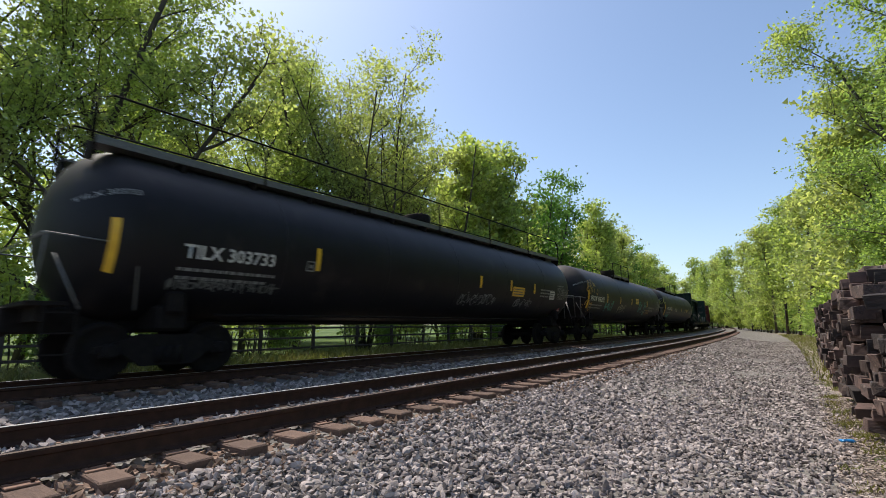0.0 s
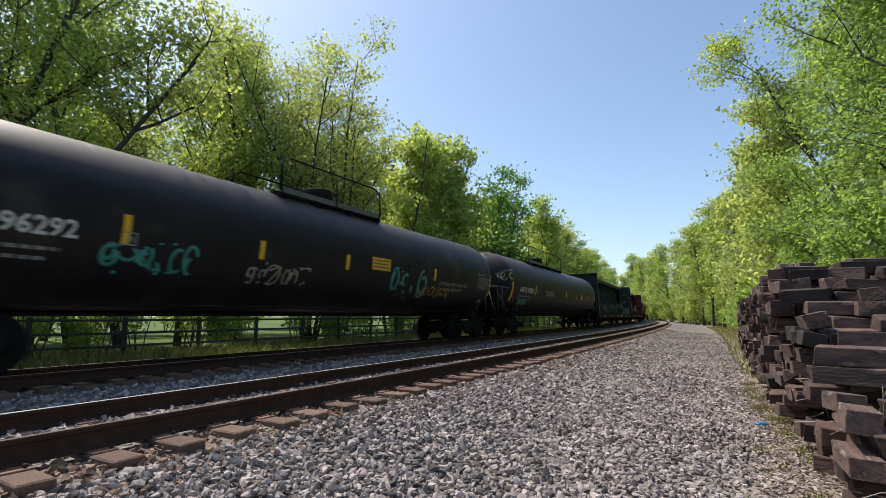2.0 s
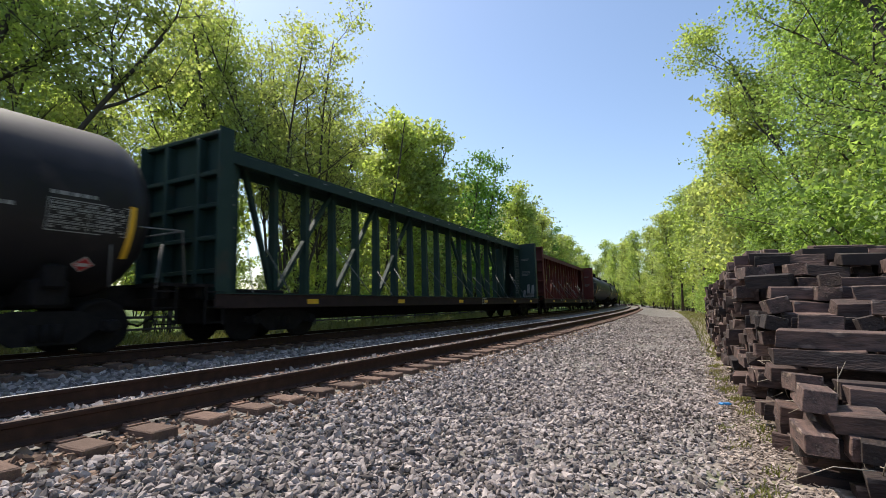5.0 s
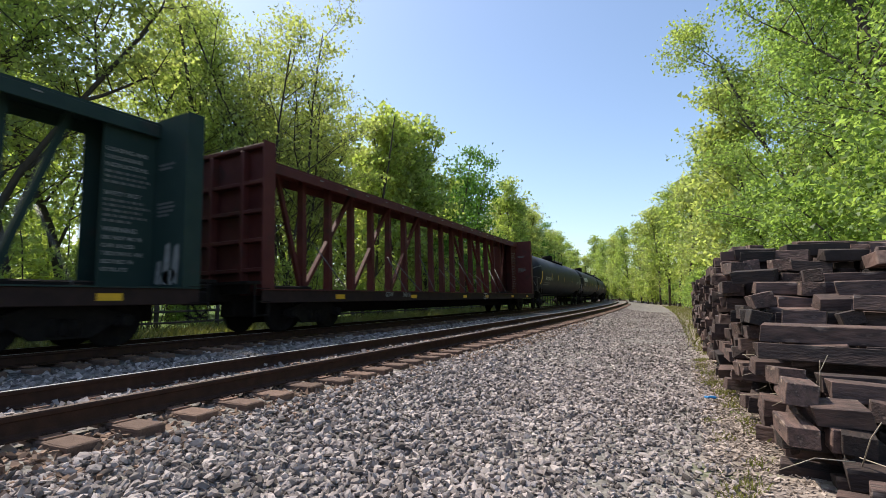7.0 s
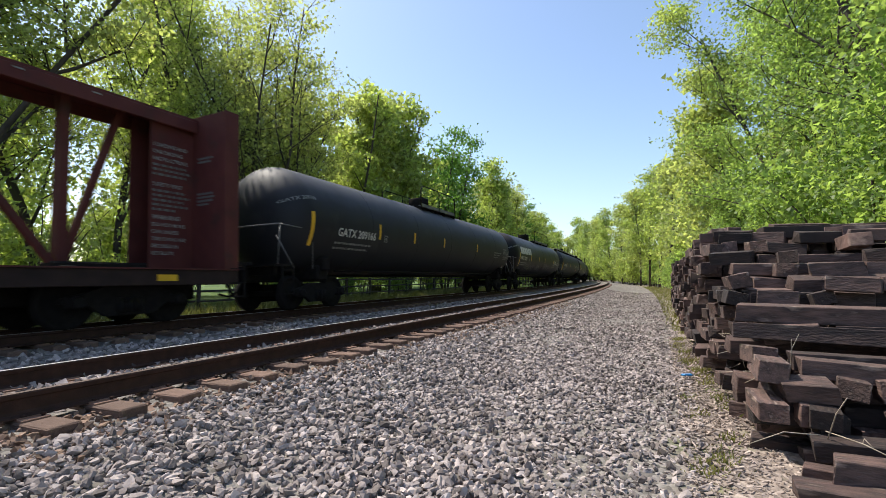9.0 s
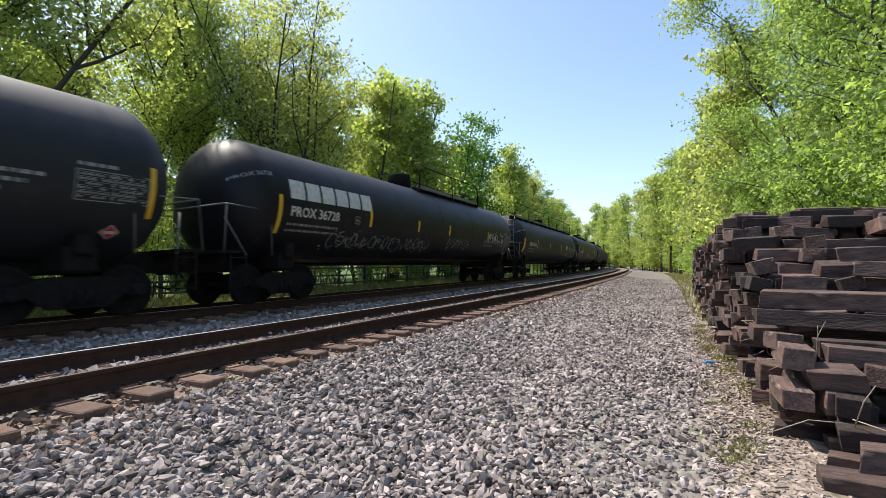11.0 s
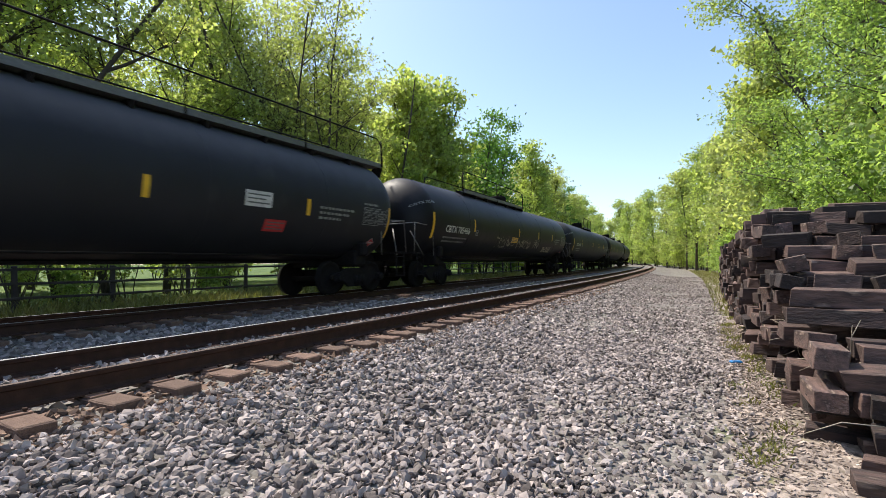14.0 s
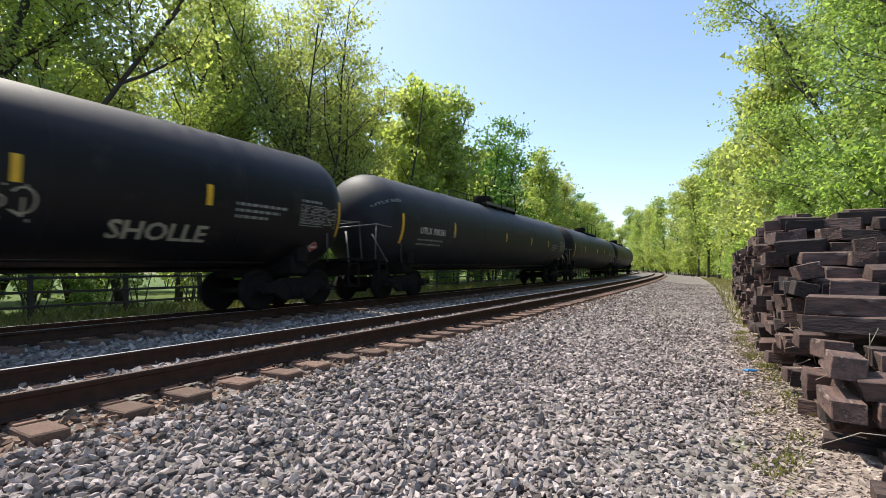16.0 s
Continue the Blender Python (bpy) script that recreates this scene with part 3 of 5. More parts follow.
def build_woods():
    rnd = random.Random(21)
    # beyond the train: rows along the track
    for s, o, kind, k in ((-5, 15.5, "tall", 1.1), (-1.5, 18, "tall", 1.1), (2, 15.5, "tall", 1.1), (5.6, 16.4, "bold", 1.05), (4.8, 19, "tall", 1.15), (8.6, 17, "tall", 1.12), (11.5, 19.5, "tall", 1.15), (12.6, 16.8, "tall", 1.0), (15.2, 18.2, "tall", 1.1),
                          (18.6, 14.6, "open", 1.16), (18.2, 20, "tall", 1.0), (22.5, 16.4, "open", 1.0), (24.5, 19, "tall", 0.95), (27.5, 15.5, "young", 1.45), (30.5, 14.6, "light", 1.0), (33.5, 16.5, "light", 1.04), (36, 14.4, "round", 1.0), (40, 14.2, "dark", 1.0), (45, 14.8, "dark", 1.02), (34, 19, "light", 0.95), (38, 18.5, "round", 0.96), (43, 18, "light", 0.96), (48, 17.5, "dark", 0.94),
                          (51, 14.6, "dark", 1.0), (57, 14.2, "round", 1.0), (61, 16, "light", 0.95), (64, 13.8, "light", 0.95), (68, 15.5, "round", 0.94), (72, 14.2, "light", 0.95), (76, 15, "thin", 1.15), (80, 13.4, "dark", 0.9), (84, 15, "round", 0.9), (88, 13.6, "light", 0.9), (93, 14.5, "light", 0.9), (98, 13.6, "round", 0.88), (105, 14.2, "light", 0.95)):
        p = on(s, o)
        plant(kind, p.x, p.y, k, rnd.uniform(0, 360), "trees beyond the train")
    for i in range(17):
        s, o = -22 + i * 6.6 + rnd.uniform(-1.5, 1.5), rnd.uniform(22, 30)
        p = on(s, o)
        plant(rnd.choice(["light", "round", "thin", "light"]), p.x, p.y, rnd.uniform(0.9, 1.12), rnd.uniform(0, 360), "trees beyond the train")
    for i in range(6):
        s, o = -40 + i * 15 + rnd.uniform(-2, 2), rnd.uniform(36, 46)
        p = on(s, o)
        plant(rnd.choice(["light", "round"]), p.x, p.y, rnd.uniform(0.9, 1.15), rnd.uniform(0, 360), "trees beyond the train")
    for i in range(22):
        s, o = -6 + i * 5 + rnd.uniform(-1.5, 1.5), rnd.uniform(12.6, 15)
        p = on(s, o)
        plant("shrub", p.x, p.y, rnd.uniform(0.4, 0.85), rnd.uniform(0, 360), "shrubs beyond the train")
    for i in range(40):
        s, o = -2 + i * 1.5 + rnd.uniform(-0.7, 0.7), rnd.uniform(12.4, 16.5)
        p = on(s, o)
        plant("sapling", p.x, p.y, rnd.uniform(0.6, 1.1), rnd.uniform(0, 360), "saplings beyond the train")
    # behind the stacked timber and round the bend
    for x, y, kind, k in ((8.2, 11, "lush", 1.0), (6.2, 16.5, "lush", 0.95), (11.5, 17, "round", 1.1), (6.4, 23, "lush", 1.05), (7.2, 33, "over", 1.28), (8.0, 31, "round", 1.1), (6.2, 27.5, "lush", 1.0), (5.4, 11.5, "hedge", 1.0), (5.0, 15, "hedge", 1.1), (5.2, 19.5, "hedge", 1.0), (4.8, 24, "hedge", 1.1), (4.6, 28, "hedge", 1.15), (4.2, 34, "hedge", 1.2), (8.6, 14, "hedge", 1.3),
                          (4.2, 38, "light", 1.1), (2.8, 46, "light", 1.1), (1.8, 54, "round", 1.08), (0.5, 62, "light", 1.05), (-1.0, 70, "round", 1.05), (-2.4, 78, "round", 1.08), (-4.0, 86, "light", 1.08),
                          (-5.6, 95, "round", 1.08), (-8.4, 105, "light", 1.08), (-11.6, 115, "round", 1.05), (-15, 125, "light", 1.05), (-19, 134, "round", 1.0), (-22, 143, "round", 0.9), (-27, 151, "light", 0.9),
                          (-33, 158, "round", 0.9), (-40, 164, "light", 0.9), (-48, 168, "round", 0.9)):
        plant(kind, x, y, k, rnd.uniform(0, 360), "trees behind the timber stack")
    for i in range(17):
        y = 8 + i * 7.5
        x = 13 - y * y / 1640 - y * 0.02 + rnd.uniform(-1.5, 4)
        plant(rnd.choice(["light", "round"]), x, y, rnd.uniform(0.95, 1.15), rnd.uniform(0, 360), "trees behind the timber stack")
    # thickets close the wood's edge on both sides
    for i in range(32):
        y = 20 + i * 4.5 + rnd.uniform(-1, 1)
        x = float(np.interp(y, [20, 36, 38, 54, 70, 86, 105, 125, 143, 164], [7.5, 7.5, 4.6, 3.4, 0.8, -1.8, -5.5, -12, -20, -38])) + rnd.uniform(-0.8, 1.2)
        plant("thicket", x, y, rnd.uniform(0.6, 1.0), rnd.uniform(0, 360), "thickets behind the timber stack")
    for i in range(24):
        s, o = -14 + i * 5.5 + rnd.uniform(-1, 1), rnd.uniform(34, 42) if i < 10 else rnd.uniform(18, 30)
        p = on(s, o)
        plant("thicket", p.x, p.y, rnd.uniform(0.6, 1.05), rnd.uniform(0, 360), "thickets beyond the train")
    for i in range(20):
        y = 92 + i * 3.7 + rnd.uniform(-1, 1)
        x = float(np.interp(y, [86, 105, 125, 143, 164], [-3.4, -7.4, -14, -22.5, -41])) + rnd.uniform(-0.6, 0.8)
        plant("thicket", x, y, rnd.uniform(0.6, 0.95), rnd.uniform(0, 360), "thickets behind the timber stack")
    for i in range(26):
        x, y = -88 + i * 3.4, rnd.uniform(168, 182)
        plant(rnd.choice(["thicket", "round"]), x, y, rnd.uniform(0.95, 1.15) if i % 2 else 1.35, rnd.uniform(0, 360), "woods round the bend")
    for i in range(22):
        s = 84 + i * 3.4
        p = on(s, 13 + max(0, s - 110) * 0.0 + rnd.uniform(-0.5, 2))
        plant("thicket", p.x, p.y, rnd.uniform(0.7, 1.1), rnd.uniform(0, 360), "thickets beyond the train")
    for i in range(22):
        y = 12 + i * 5.0 + rnd.uniform(-1, 1)
        x = (5.2 if y < 34 else 2.6) - y * y / 1640 + rnd.uniform(-0.5, 0.8)
        plant("shrub", x, y, rnd.uniform(0.7, 1.15), rnd.uniform(0, 360), "shrubs behind the timber stack")
    # middle storey between lawn and wood
    rnd = random.Random(77)
    for i in range(15):
        p = on(-16 + i * 4.3 + rnd.uniform(-1, 1), rnd.uniform(22, 29))
        plant("thicket", p.x, p.y, rnd.uniform(0.65, 0.95), rnd.uniform(0, 360), "thickets beyond the train")


build_woods()


# ---- fence and grass beyond the train ----
def build_fence():
    fence = tagged(new("rail_fence"), "dark weathered wooden rail fence along the meadow", "fence")
    post, rail = Build(), Build()
    post.box((0, 0, 0.7), (0.12, 0.12, 1.6), bevel=0.015)
    rail.box((0, 0, 0), (0.045, 2.55, 0.075), bevel=0.01)
    post, rail = post.mesh("post", M_FENCE), rail.mesh("rail", M_FENCE)
    rnd = random.Random(3)
    for i in range(46):
        s = -12 + i * 2.5
        p = on(s, 12.0)
        part("post", post, None, fence, at=pose(p.x, p.y, level(12.0) - 0.1, rnd.uniform(-2, 2), rnd.uniform(-2, 2), 0))
        q = on(s + 1.25, 12.0)
        for z in (0.5, 0.9, 1.3):
            part("rail", rail, None, fence, at=pose(q.x + 0.07, q.y, level(12.0) + z, rnd.uniform(-0.8, 0.8), 0, math.degrees((s + 1.25) / CURVE)))


def blades(name, label, s0, s1, o0, o1, n, tall, seed, clump=0.0):
    rng = np.random.default_rng(seed)
    s, o = s0 + (s1 - s0) * rng.random(n), o0 + (o1 - o0) * rng.random(n)
    if clump:
        c = rng.integers(0, max(3, n // 60), n)
        cs, co = s0 + (s1 - s0) * rng.random(c.max() + 1), o0 + (o1 - o0) * rng.random(c.max() + 1)
        s, o = cs[c] + rng.normal(size=n) * clump, co[c] + rng.normal(size=n) * clump * 0.6
    a = s / CURVE
    p = np.stack([CX + (CURVE - o) * np.cos(a), (CURVE - o) * np.sin(a), np.interp(o, [q[0] for q in PROFILE], [q[1] for q in PROFILE]) - 0.02], 1)
    h = (tall * (0.4 + rng.random(n)))[:, None]
    t = rng.random(n) * 6.283
    w = np.stack([np.cos(t), np.sin(t), 0 * t], 1) * (0.006 + tall * 0.018)
    lean = np.stack([rng.normal(size=n), rng.normal(size=n), 0 * t], 1) * 0.35
    top = p + h * (lean + (0, 0, 1)) * (0.9, 0.9, 0.85)
    mid = p + h * (lean * 0.3 + (0, 0, 0.55))
    v = np.stack([p - w, p + w, mid + w * 0.7, top, mid - w * 0.7], 1)
    f = np.arange(5 * n).reshape(n, 5)
    tagged(new(name, numpy_mesh(name, v.reshape(-1, 3), f, M_GRASS)), label, "grass", kind="stuff")


def build_grass():
    blades("verge_grass", "tall rough grass between the fence and the train", -2, 50, 8.0, 12.8, 22000, 0.5, 31)
    blades("weed_tufts", "green and straw-coloured weeds at the foot of the timber stack", 4, 16, -5.3, -4.8, 2600, 0.085, 32, 0.1)
    blades("far_verge_grass", "dry grass verge along the path", 16, 75, -7.2, -4.7, 7000, 0.22, 33)


build_fence()
build_grass()


# ---- the timber stack ----
def build_pile():
    rnd = random.Random(8)
    shapes = []
    for k in range(18):
        b = Build()
        h, w = (0.155, 0.2) if k % 3 else (0.175, 0.225)
        long = rnd.uniform(1.3, 2.5) if k < 3 else rnd.uniform(0.32, 0.75)
        b.box((0, 0, 0), (long, w, h), bevel=0.006)
        slant = rnd.uniform(-0.35, 0.35)
        for i, p in enumerate(b.v):
            p = Vector(p)
            worn = 1.0 if abs(p.x) > long / 2 - 0.05 else 0.25
            b.v[i] = p + Vector((noise.noise((p.y * 9, p.z * 9, k * 5.3)) * 0.06 * worn + slant * p.y * worn, noise.noise((p.x * 2, p.z * 11, k * 2.1)) * 0.016, noise.noise((p.x * 2, p.y * 11, k * 4.7)) * 0.016))
        shapes.append((b, b.mesh("timber", M_OLDTIE), w, h, long))
    rest = Build()
    y = 3.9
    every = []
    while y < 30:
        top = float(np.interp(y, [3.9, 4.6, 5.4, 6.4, 7.4, 8.3, 9.0, 10.5, 12, 24, 30], [0.36, 0.6, 0.95, 1.3, 1.75, 2.1, 2.3, 2.25, 2.1, 2.0, 1.6])) + rnd.uniform(-0.12, 0.05)
        edge = float(np.interp(y, [3.9, 5.0, 6.9, 8.8, 12, 15, 20, 30], [0.74, 0.68, 0.58, 0.48, 0.42, 0.33, 0.26, 0.24]))
        z = rnd.uniform(-0.06, 0.02)
        while z < top - 0.1:
            x, tall = edge + rnd.choice((-0.06, 0.0, 0.0, 0.05, 0.12, 0.25, 0.4)), 0
            while x < 3.2:
                b, me, w, h, long = rnd.choice(shapes)
                x0 = x
                if rnd.random() < (0.68 if x < edge + 0.9 else 0.4) and long < 1:
                    # laid along the stack, its end to the open side
                    m = pose(x + w / 2, y + rnd.uniform(-0.3, 0.35), z + h / 2 + rnd.uniform(-0.01, 0.03), rnd.gauss(0, 6), rnd.gauss(0, 3), 90 + rnd.gauss(0, 5))
                    x += w + rnd.uniform(0.02, 0.18)
                else:
                    m = pose(x + long / 2, y + rnd.uniform(-0.14, 0.14), z + h / 2 + rnd.uniform(-0.012, 0.015), rnd.gauss(0, 6), rnd.gauss(0, 1.6) if long > 1.1 else rnd.gauss(0, 3), rnd.gauss(0, 3 if long > 1.1 else 5.5))
                    x += long + rnd.uniform(0.0, 0.14)
                if rnd.random() > 0.29 and not (x0 > edge + 1.8 and z < top - 0.5 and y > 9.5):
                    every.append((m.translation.y + max(0, m.translation.x - long / 2 - 1.2), b, me, m))
                tall = max(tall, h)
            z += min(tall, 0.165) + rnd.uniform(-0.005, 0.02)
        y += rnd.uniform(0.27, 0.33) if y < 16 else rnd.uniform(0.36, 0.44)
    every.sort(key=lambda e: e[0])
    for _, b, me, m in every[300:]:
        rest.add([m @ Vector(p) for p in b.v], b.f)
    for _, b, me, m in every[:300]:
        tagged(part("timber", me, None, None, at=m), "old weathered dark brown timber tie in a stack", "timber", "stacked old ties")
    tagged(part("timber_stack", rest, M_OLDSTACK), "long high stack of old weathered dark ties", "timber", kind="stuff")


build_pile()


# ---- small things by the stack ----
def build_litter():
    rnd = random.Random(4)
    stalks = []
    for x, y, z, n in ((0.75, 7.0, 0.35, 14), (0.88, 5.4, 0.3, 6), (0.98, 4.4, 0.15, 5), (0.6, 8.6, 1.2, 5)):
        for k in range(n):
            a, ln = rnd.uniform(0, 6.28), rnd.uniform(0.25, 0.75)
            d = Vector((math.cos(a) * 0.5 - 0.25, math.sin(a) * 0.5 - 0.3, rnd.uniform(-0.1, 1.0))).normalized()
            p = Vector((x + rnd.uniform(0.02, 0.25), y + rnd.uniform(-0.3, 0.3), z + rnd.uniform(0, 0.35)))
            b = Build()
            b.tube([p, p + d * ln * 0.5 + Vector((0, 0, rnd.uniform(-0.05, 0.05))), p + d * ln + Vector((0, 0, rnd.uniform(-0.15, 0.02)))], 0.005, 4, 0.003)
            tagged(part("dry_stalk", b, M_STRAW), "dry pale plant stalk hanging over stacked timber", "dead stalk", "dry stalks on the stack")
    rng = np.random.default_rng(41)
    n = 5500
    p, o, _ = scatter(n, 2.2, 13, -5.5, -4.7, 42, 1.3)
    p[:, 2] += 0.012
    t = rng.random(n) * 6.283
    d = np.stack([np.cos(t), np.sin(t), rng.normal(size=n) * 0.25], 1) * (0.012 + 0.045 * rng.random(n)[:, None] ** 3)
    w = np.stack([-np.sin(t), np.cos(t), rng.normal(size=n) * 0.4], 1) * (0.004 + 0.008 * rng.random(n)[:, None])
    up = np.array((0, 0, 0.008))
    v = np.stack([p - d - w, p + d - w, p + d + w, p - d + w, p - d - w + up, p + d - w + up, p + d + w + up, p - d + w + up], 1)
    face = np.array([(3, 2, 1, 0), (4, 5, 6, 7), (0, 1, 5, 4), (1, 2, 6, 5), (2, 3, 7, 6), (3, 0, 4, 7)])
    f = (face[None] + 8 * np.arange(n)[:, None, None]).reshape(-1, 4)
    tagged(new("wood_litter", numpy_mesh("wood_litter", v.reshape(-1, 3), f, M_CHIP)), "bleached wood chips and bark scattered by the stack", "litter", kind="stuff")
    b = Build()
    b.box((0, 0, 0.02), (0.16, 0.09, 0.035), bevel=0.012)
    b.v = [Vector(q) + Vector((0, 0, 0.02 * noise.noise((q[0] * 20, q[1] * 20, 1)))) for q in b.v]
    tagged(part("plastic_scrap", b, M_BLUE, at=pose(0.23, 8.05, 0.02, 0, 0, 30)), "small crumpled blue plastic scrap on the gravel", "litter")


build_litter()


# ---- the train ----
TANK_R, TANK_Z = 1.53, 2.48


HEAD = 0.98          # depth of the tank's domed ends
HALF = [10.0]        # half length of the tank being dressed


def wrapped(u, v, r=TANK_R, lift=0.004):
    """A place on the tank's right side: u along, v up from the axis, following the domed ends."""
    a, d = v / r, max(0.02, HALF[0] - abs(u))
    if d < HEAD:
        r = r * math.sin(math.acos(1 - d / HEAD))
    return Vector(((r + lift) * math.cos(a), u, TANK_Z + (r + lift) * math.sin(a)))


def lettering(text, size, u, v, mat, parent, name="lettering", flat=None, label=""):
    """Letters laid on the tank, or on a flat side at x = flat (v then being the height)."""
    c = bpy.data.curves.new(name, "FONT")
    c.body, c.size, c.resolution_u, c.offset = text, size, 2, size * 0.022
    tmp = new("tmp", c)
    bpy.context.view_layer.update()
    me = bpy.data.meshes.new_from_object(tmp.evaluated_get(bpy.context.evaluated_depsgraph_get()))
    bpy.data.objects.remove(tmp)
    bpy.data.curves.remove(c)
    for p in me.vertices:
        p.co = wrapped(u + p.co.x, v + p.co.y, lift=0.005 + size * size * 0.09) if flat is None else Vector((flat, u + p.co.x, v + p.co.y))
    me.materials.clear()
    me.materials.append(mat)
    return part(name, me, None, parent, label)


def patch(b, u0, v0, u1, v1, flat=None, lift=0.005):
    """A thin sheet on the tank's side or on a flat side."""
    n = max(1, int(abs(v1 - v0) / 0.12))
    vs = [v0 + (v1 - v0) * i / n for i in range(n + 1)]
    pts = [(wrapped(u, v, lift=lift) if flat is None else Vector((flat, u, v))) for v in vs for u in (u0, u1)]
    b.add(pts, [(2 * i, 2 * i + 1, 2 * i + 3, 2 * i + 2) for i in range(n)])


def bars(u, v, widths, h, gap, parent, mat, flat=None, name="small_print"):
    """Rows of short bars for print too small to read."""
    b = Build()
    rnd = random.Random(int(u * 100) + len(widths))
    for i, w in enumerate(widths):
        x = u
        while x < u + w:
            d = rnd.uniform(0.05, 0.16)
            patch(b, x, v - i * gap, min(x + d, u + w), v - i * gap + h, flat)
            x += d + 0.035
    return tagged(part(name, b, mat, parent), "rows of small painted print", kind="stuff")


def scrawl(u, v, w, h, seed, parent, mat, flat=None, pen=0.035):
    """Sprayed loops and strokes."""
    rnd = random.Random(seed)
    b = Build()
    x = u
    while x < u + w:
        wide = h * rnd.uniform(0.45, 0.9)
        for _ in range(rnd.choice((2, 3, 3))):
            kind = rnd.random()
            if kind < 0.45:
                cx, cy, a0, turn = x + wide * rnd.uniform(0.3, 0.7), v + h * rnd.uniform(-0.15, 0.15), rnd.uniform(0, 6.3), rnd.choice((-1, 1)) * rnd.uniform(2.5, 6.0)
                rx, ry = wide * rnd.uniform(0.25, 0.5), h * rnd.uniform(0.2, 0.5)
                pts = [(cx + rx * math.cos(a0 + turn * k / 9), cy + ry * math.sin(a0 + turn * k / 9)) for k in range(10)]
            elif kind < 0.8:
                pts = [(x + wide * rnd.uniform(0, 1), v + h * rnd.uniform(-0.5, 0.5)) for _ in range(rnd.choice((3, 4)))]
            else:
                px0 = x + wide * rnd.uniform(0, 1)
                pts = [(px0, v - h * rnd.uniform(0.4, 0.7)), (px0 + wide * rnd.uniform(-0.2, 0.3), v + h * rnd.uniform(0.4, 0.7))]
            for (x0, y0), (x1, y1) in zip(pts, pts[1:]):
                dx, dy = x1 - x0, y1 - y0
                ln = math.hypot(dx, dy) or 1
                px, py = -dy / ln * pen / 2, dx / ln * pen / 2
                q = ((x0 + px, y0 + py), (x0 - px, y0 - py), (x1 - px, y1 - py), (x1 + px, y1 + py))
                b.add([wrapped(i, j, lift=0.006) if flat is None else Vector((flat, i, j)) for i, j in q], [(0, 1, 2, 3)])
        x += wide * rnd.uniform(0.8, 1.1)
    return part("spray_tag", b, mat, parent, "sprayed scrawl")


def diamond(parent, u, v, flat=None, r=0.16):
    b = Build()
    at = (lambda i, j, l=0.012: wrapped(u + i, v + j, lift=l)) if flat is None else (lambda i, j, l=0.0: Vector((flat + l, u + i, v + j)))
    b.add([at(0, -r, 0.014), at(r, 0, 0.014), at(0, r, 0.014), at(-r, 0, 0.014)], [(0, 1, 2, 3)])
    p = part("placard", b, M_WHITE, parent, "white-edged red diamond placard")
    b = Build()
    q = r * 0.86
    b.add([at(0, -q, 0.018), at(q, 0, 0.018), at(0, q, 0.018), at(-q, 0, 0.018)], [(0, 1, 2, 3)])
    part("red_field", b, M_RED, p)
    b = Build()
    b.add([at(-r * 0.55, -r * 0.2, 0.021), at(r * 0.55, -r * 0.2, 0.021), at(r * 0.55, r * 0.2, 0.021), at(-r * 0.55, r * 0.2, 0.021)], [(0, 1, 2, 3)])
    part("white_panel", b, M_WHITE, p)


def truck_meshes():
    frame_b = Build()
    y0 = 0.89
    outline = [(-1.08, 0.53), (-1.12, 0.44), (-0.7, 0.40), (-0.42, 0.2), (0.42, 0.2), (0.7, 0.40), (1.12, 0.44), (1.08, 0.53), (0.72, 0.62), (0.45, 0.72), (-0.45, 0.72), (-0.72, 0.62)]
    pts = [Vector((x, y, z)) for x in (-0.055, 0.055) for y, z in outline]
    n = len(outline)
    frame_b.add(pts, [tuple(range(n - 1, -1, -1)), tuple(range(n, 2 * n))] + [(i, (i + 1) % n, n + (i + 1) % n, n + i) for i in range(n)])
    for k in (-0.16, 0, 0.16):
        frame_b.turned([(0.23, 0.07), (0.5, 0.07)], "z", (0.04, k, 0.02), 10)
    side = frame_b.mesh("side_frame", M_GRIME)
    cap = Build()
    cap.box((0.03, 0, 0.46), (0.2, 0.26, 0.22), bevel=0.03)
    cap.turned([(0.1, 0.11), (0.19, 0.11), (0.21, 0.08)], "x", (0, 0, 0.457), 12)
    cap = cap.mesh("bearing", M_GRIME)
    w = Build()
    for x in (-0.75, 0.75):
        k = 1 if x > 0 else -1
        w.turned([(x - 0.07 * k, 0.485), (x - 0.035 * k, 0.47), (x - 0.03 * k, 0.457), (x + 0.06 * k, 0.452), (x + 0.062 * k, 0.40), (x + 0.02 * k, 0.36), (x + 0.01 * k, 0.18), (x + 0.06 * k, 0.13), (x + 0.06 * k, 0.08)], "x", (0, 0, 0), 28)
    w.turned([(-0.95, 0.075), (0.95, 0.075)], "x", (0, 0, 0), 10)
    wheel = w.mesh("wheelset", M_GRIME)
    bo = Build()
    bo.box((0, 0, 0.58), (2.1, 0.36, 0.26), bevel=0.03)
    bolster = bo.mesh("bolster", M_GRIME)
    return side, cap, wheel, bolster


TRUCK = truck_meshes()
CARS = []     # each car and its middle along the train at the start
WHEELS = []


def add_truck(car, y):
    side, cap, wheel, bolster = TRUCK
    t = part("truck", bolster, None, car, "black cast-steel truck", at=pose(0, y, 0))
    for x, turn in ((1.0, 0), (-1.0, 180)):
        part("side_frame", side, None, t, at=pose(x, 0, 0, 0, 0, turn))
        for dy in (-0.89, 0.89):
            part("bearing", cap, None, t, at=pose(x, dy, 0, 0, 0, turn))
    for dy in (-0.89, 0.89):
        WHEELS.append(part("wheelset", wheel, None, t, at=pose(0, dy, 0.457)))


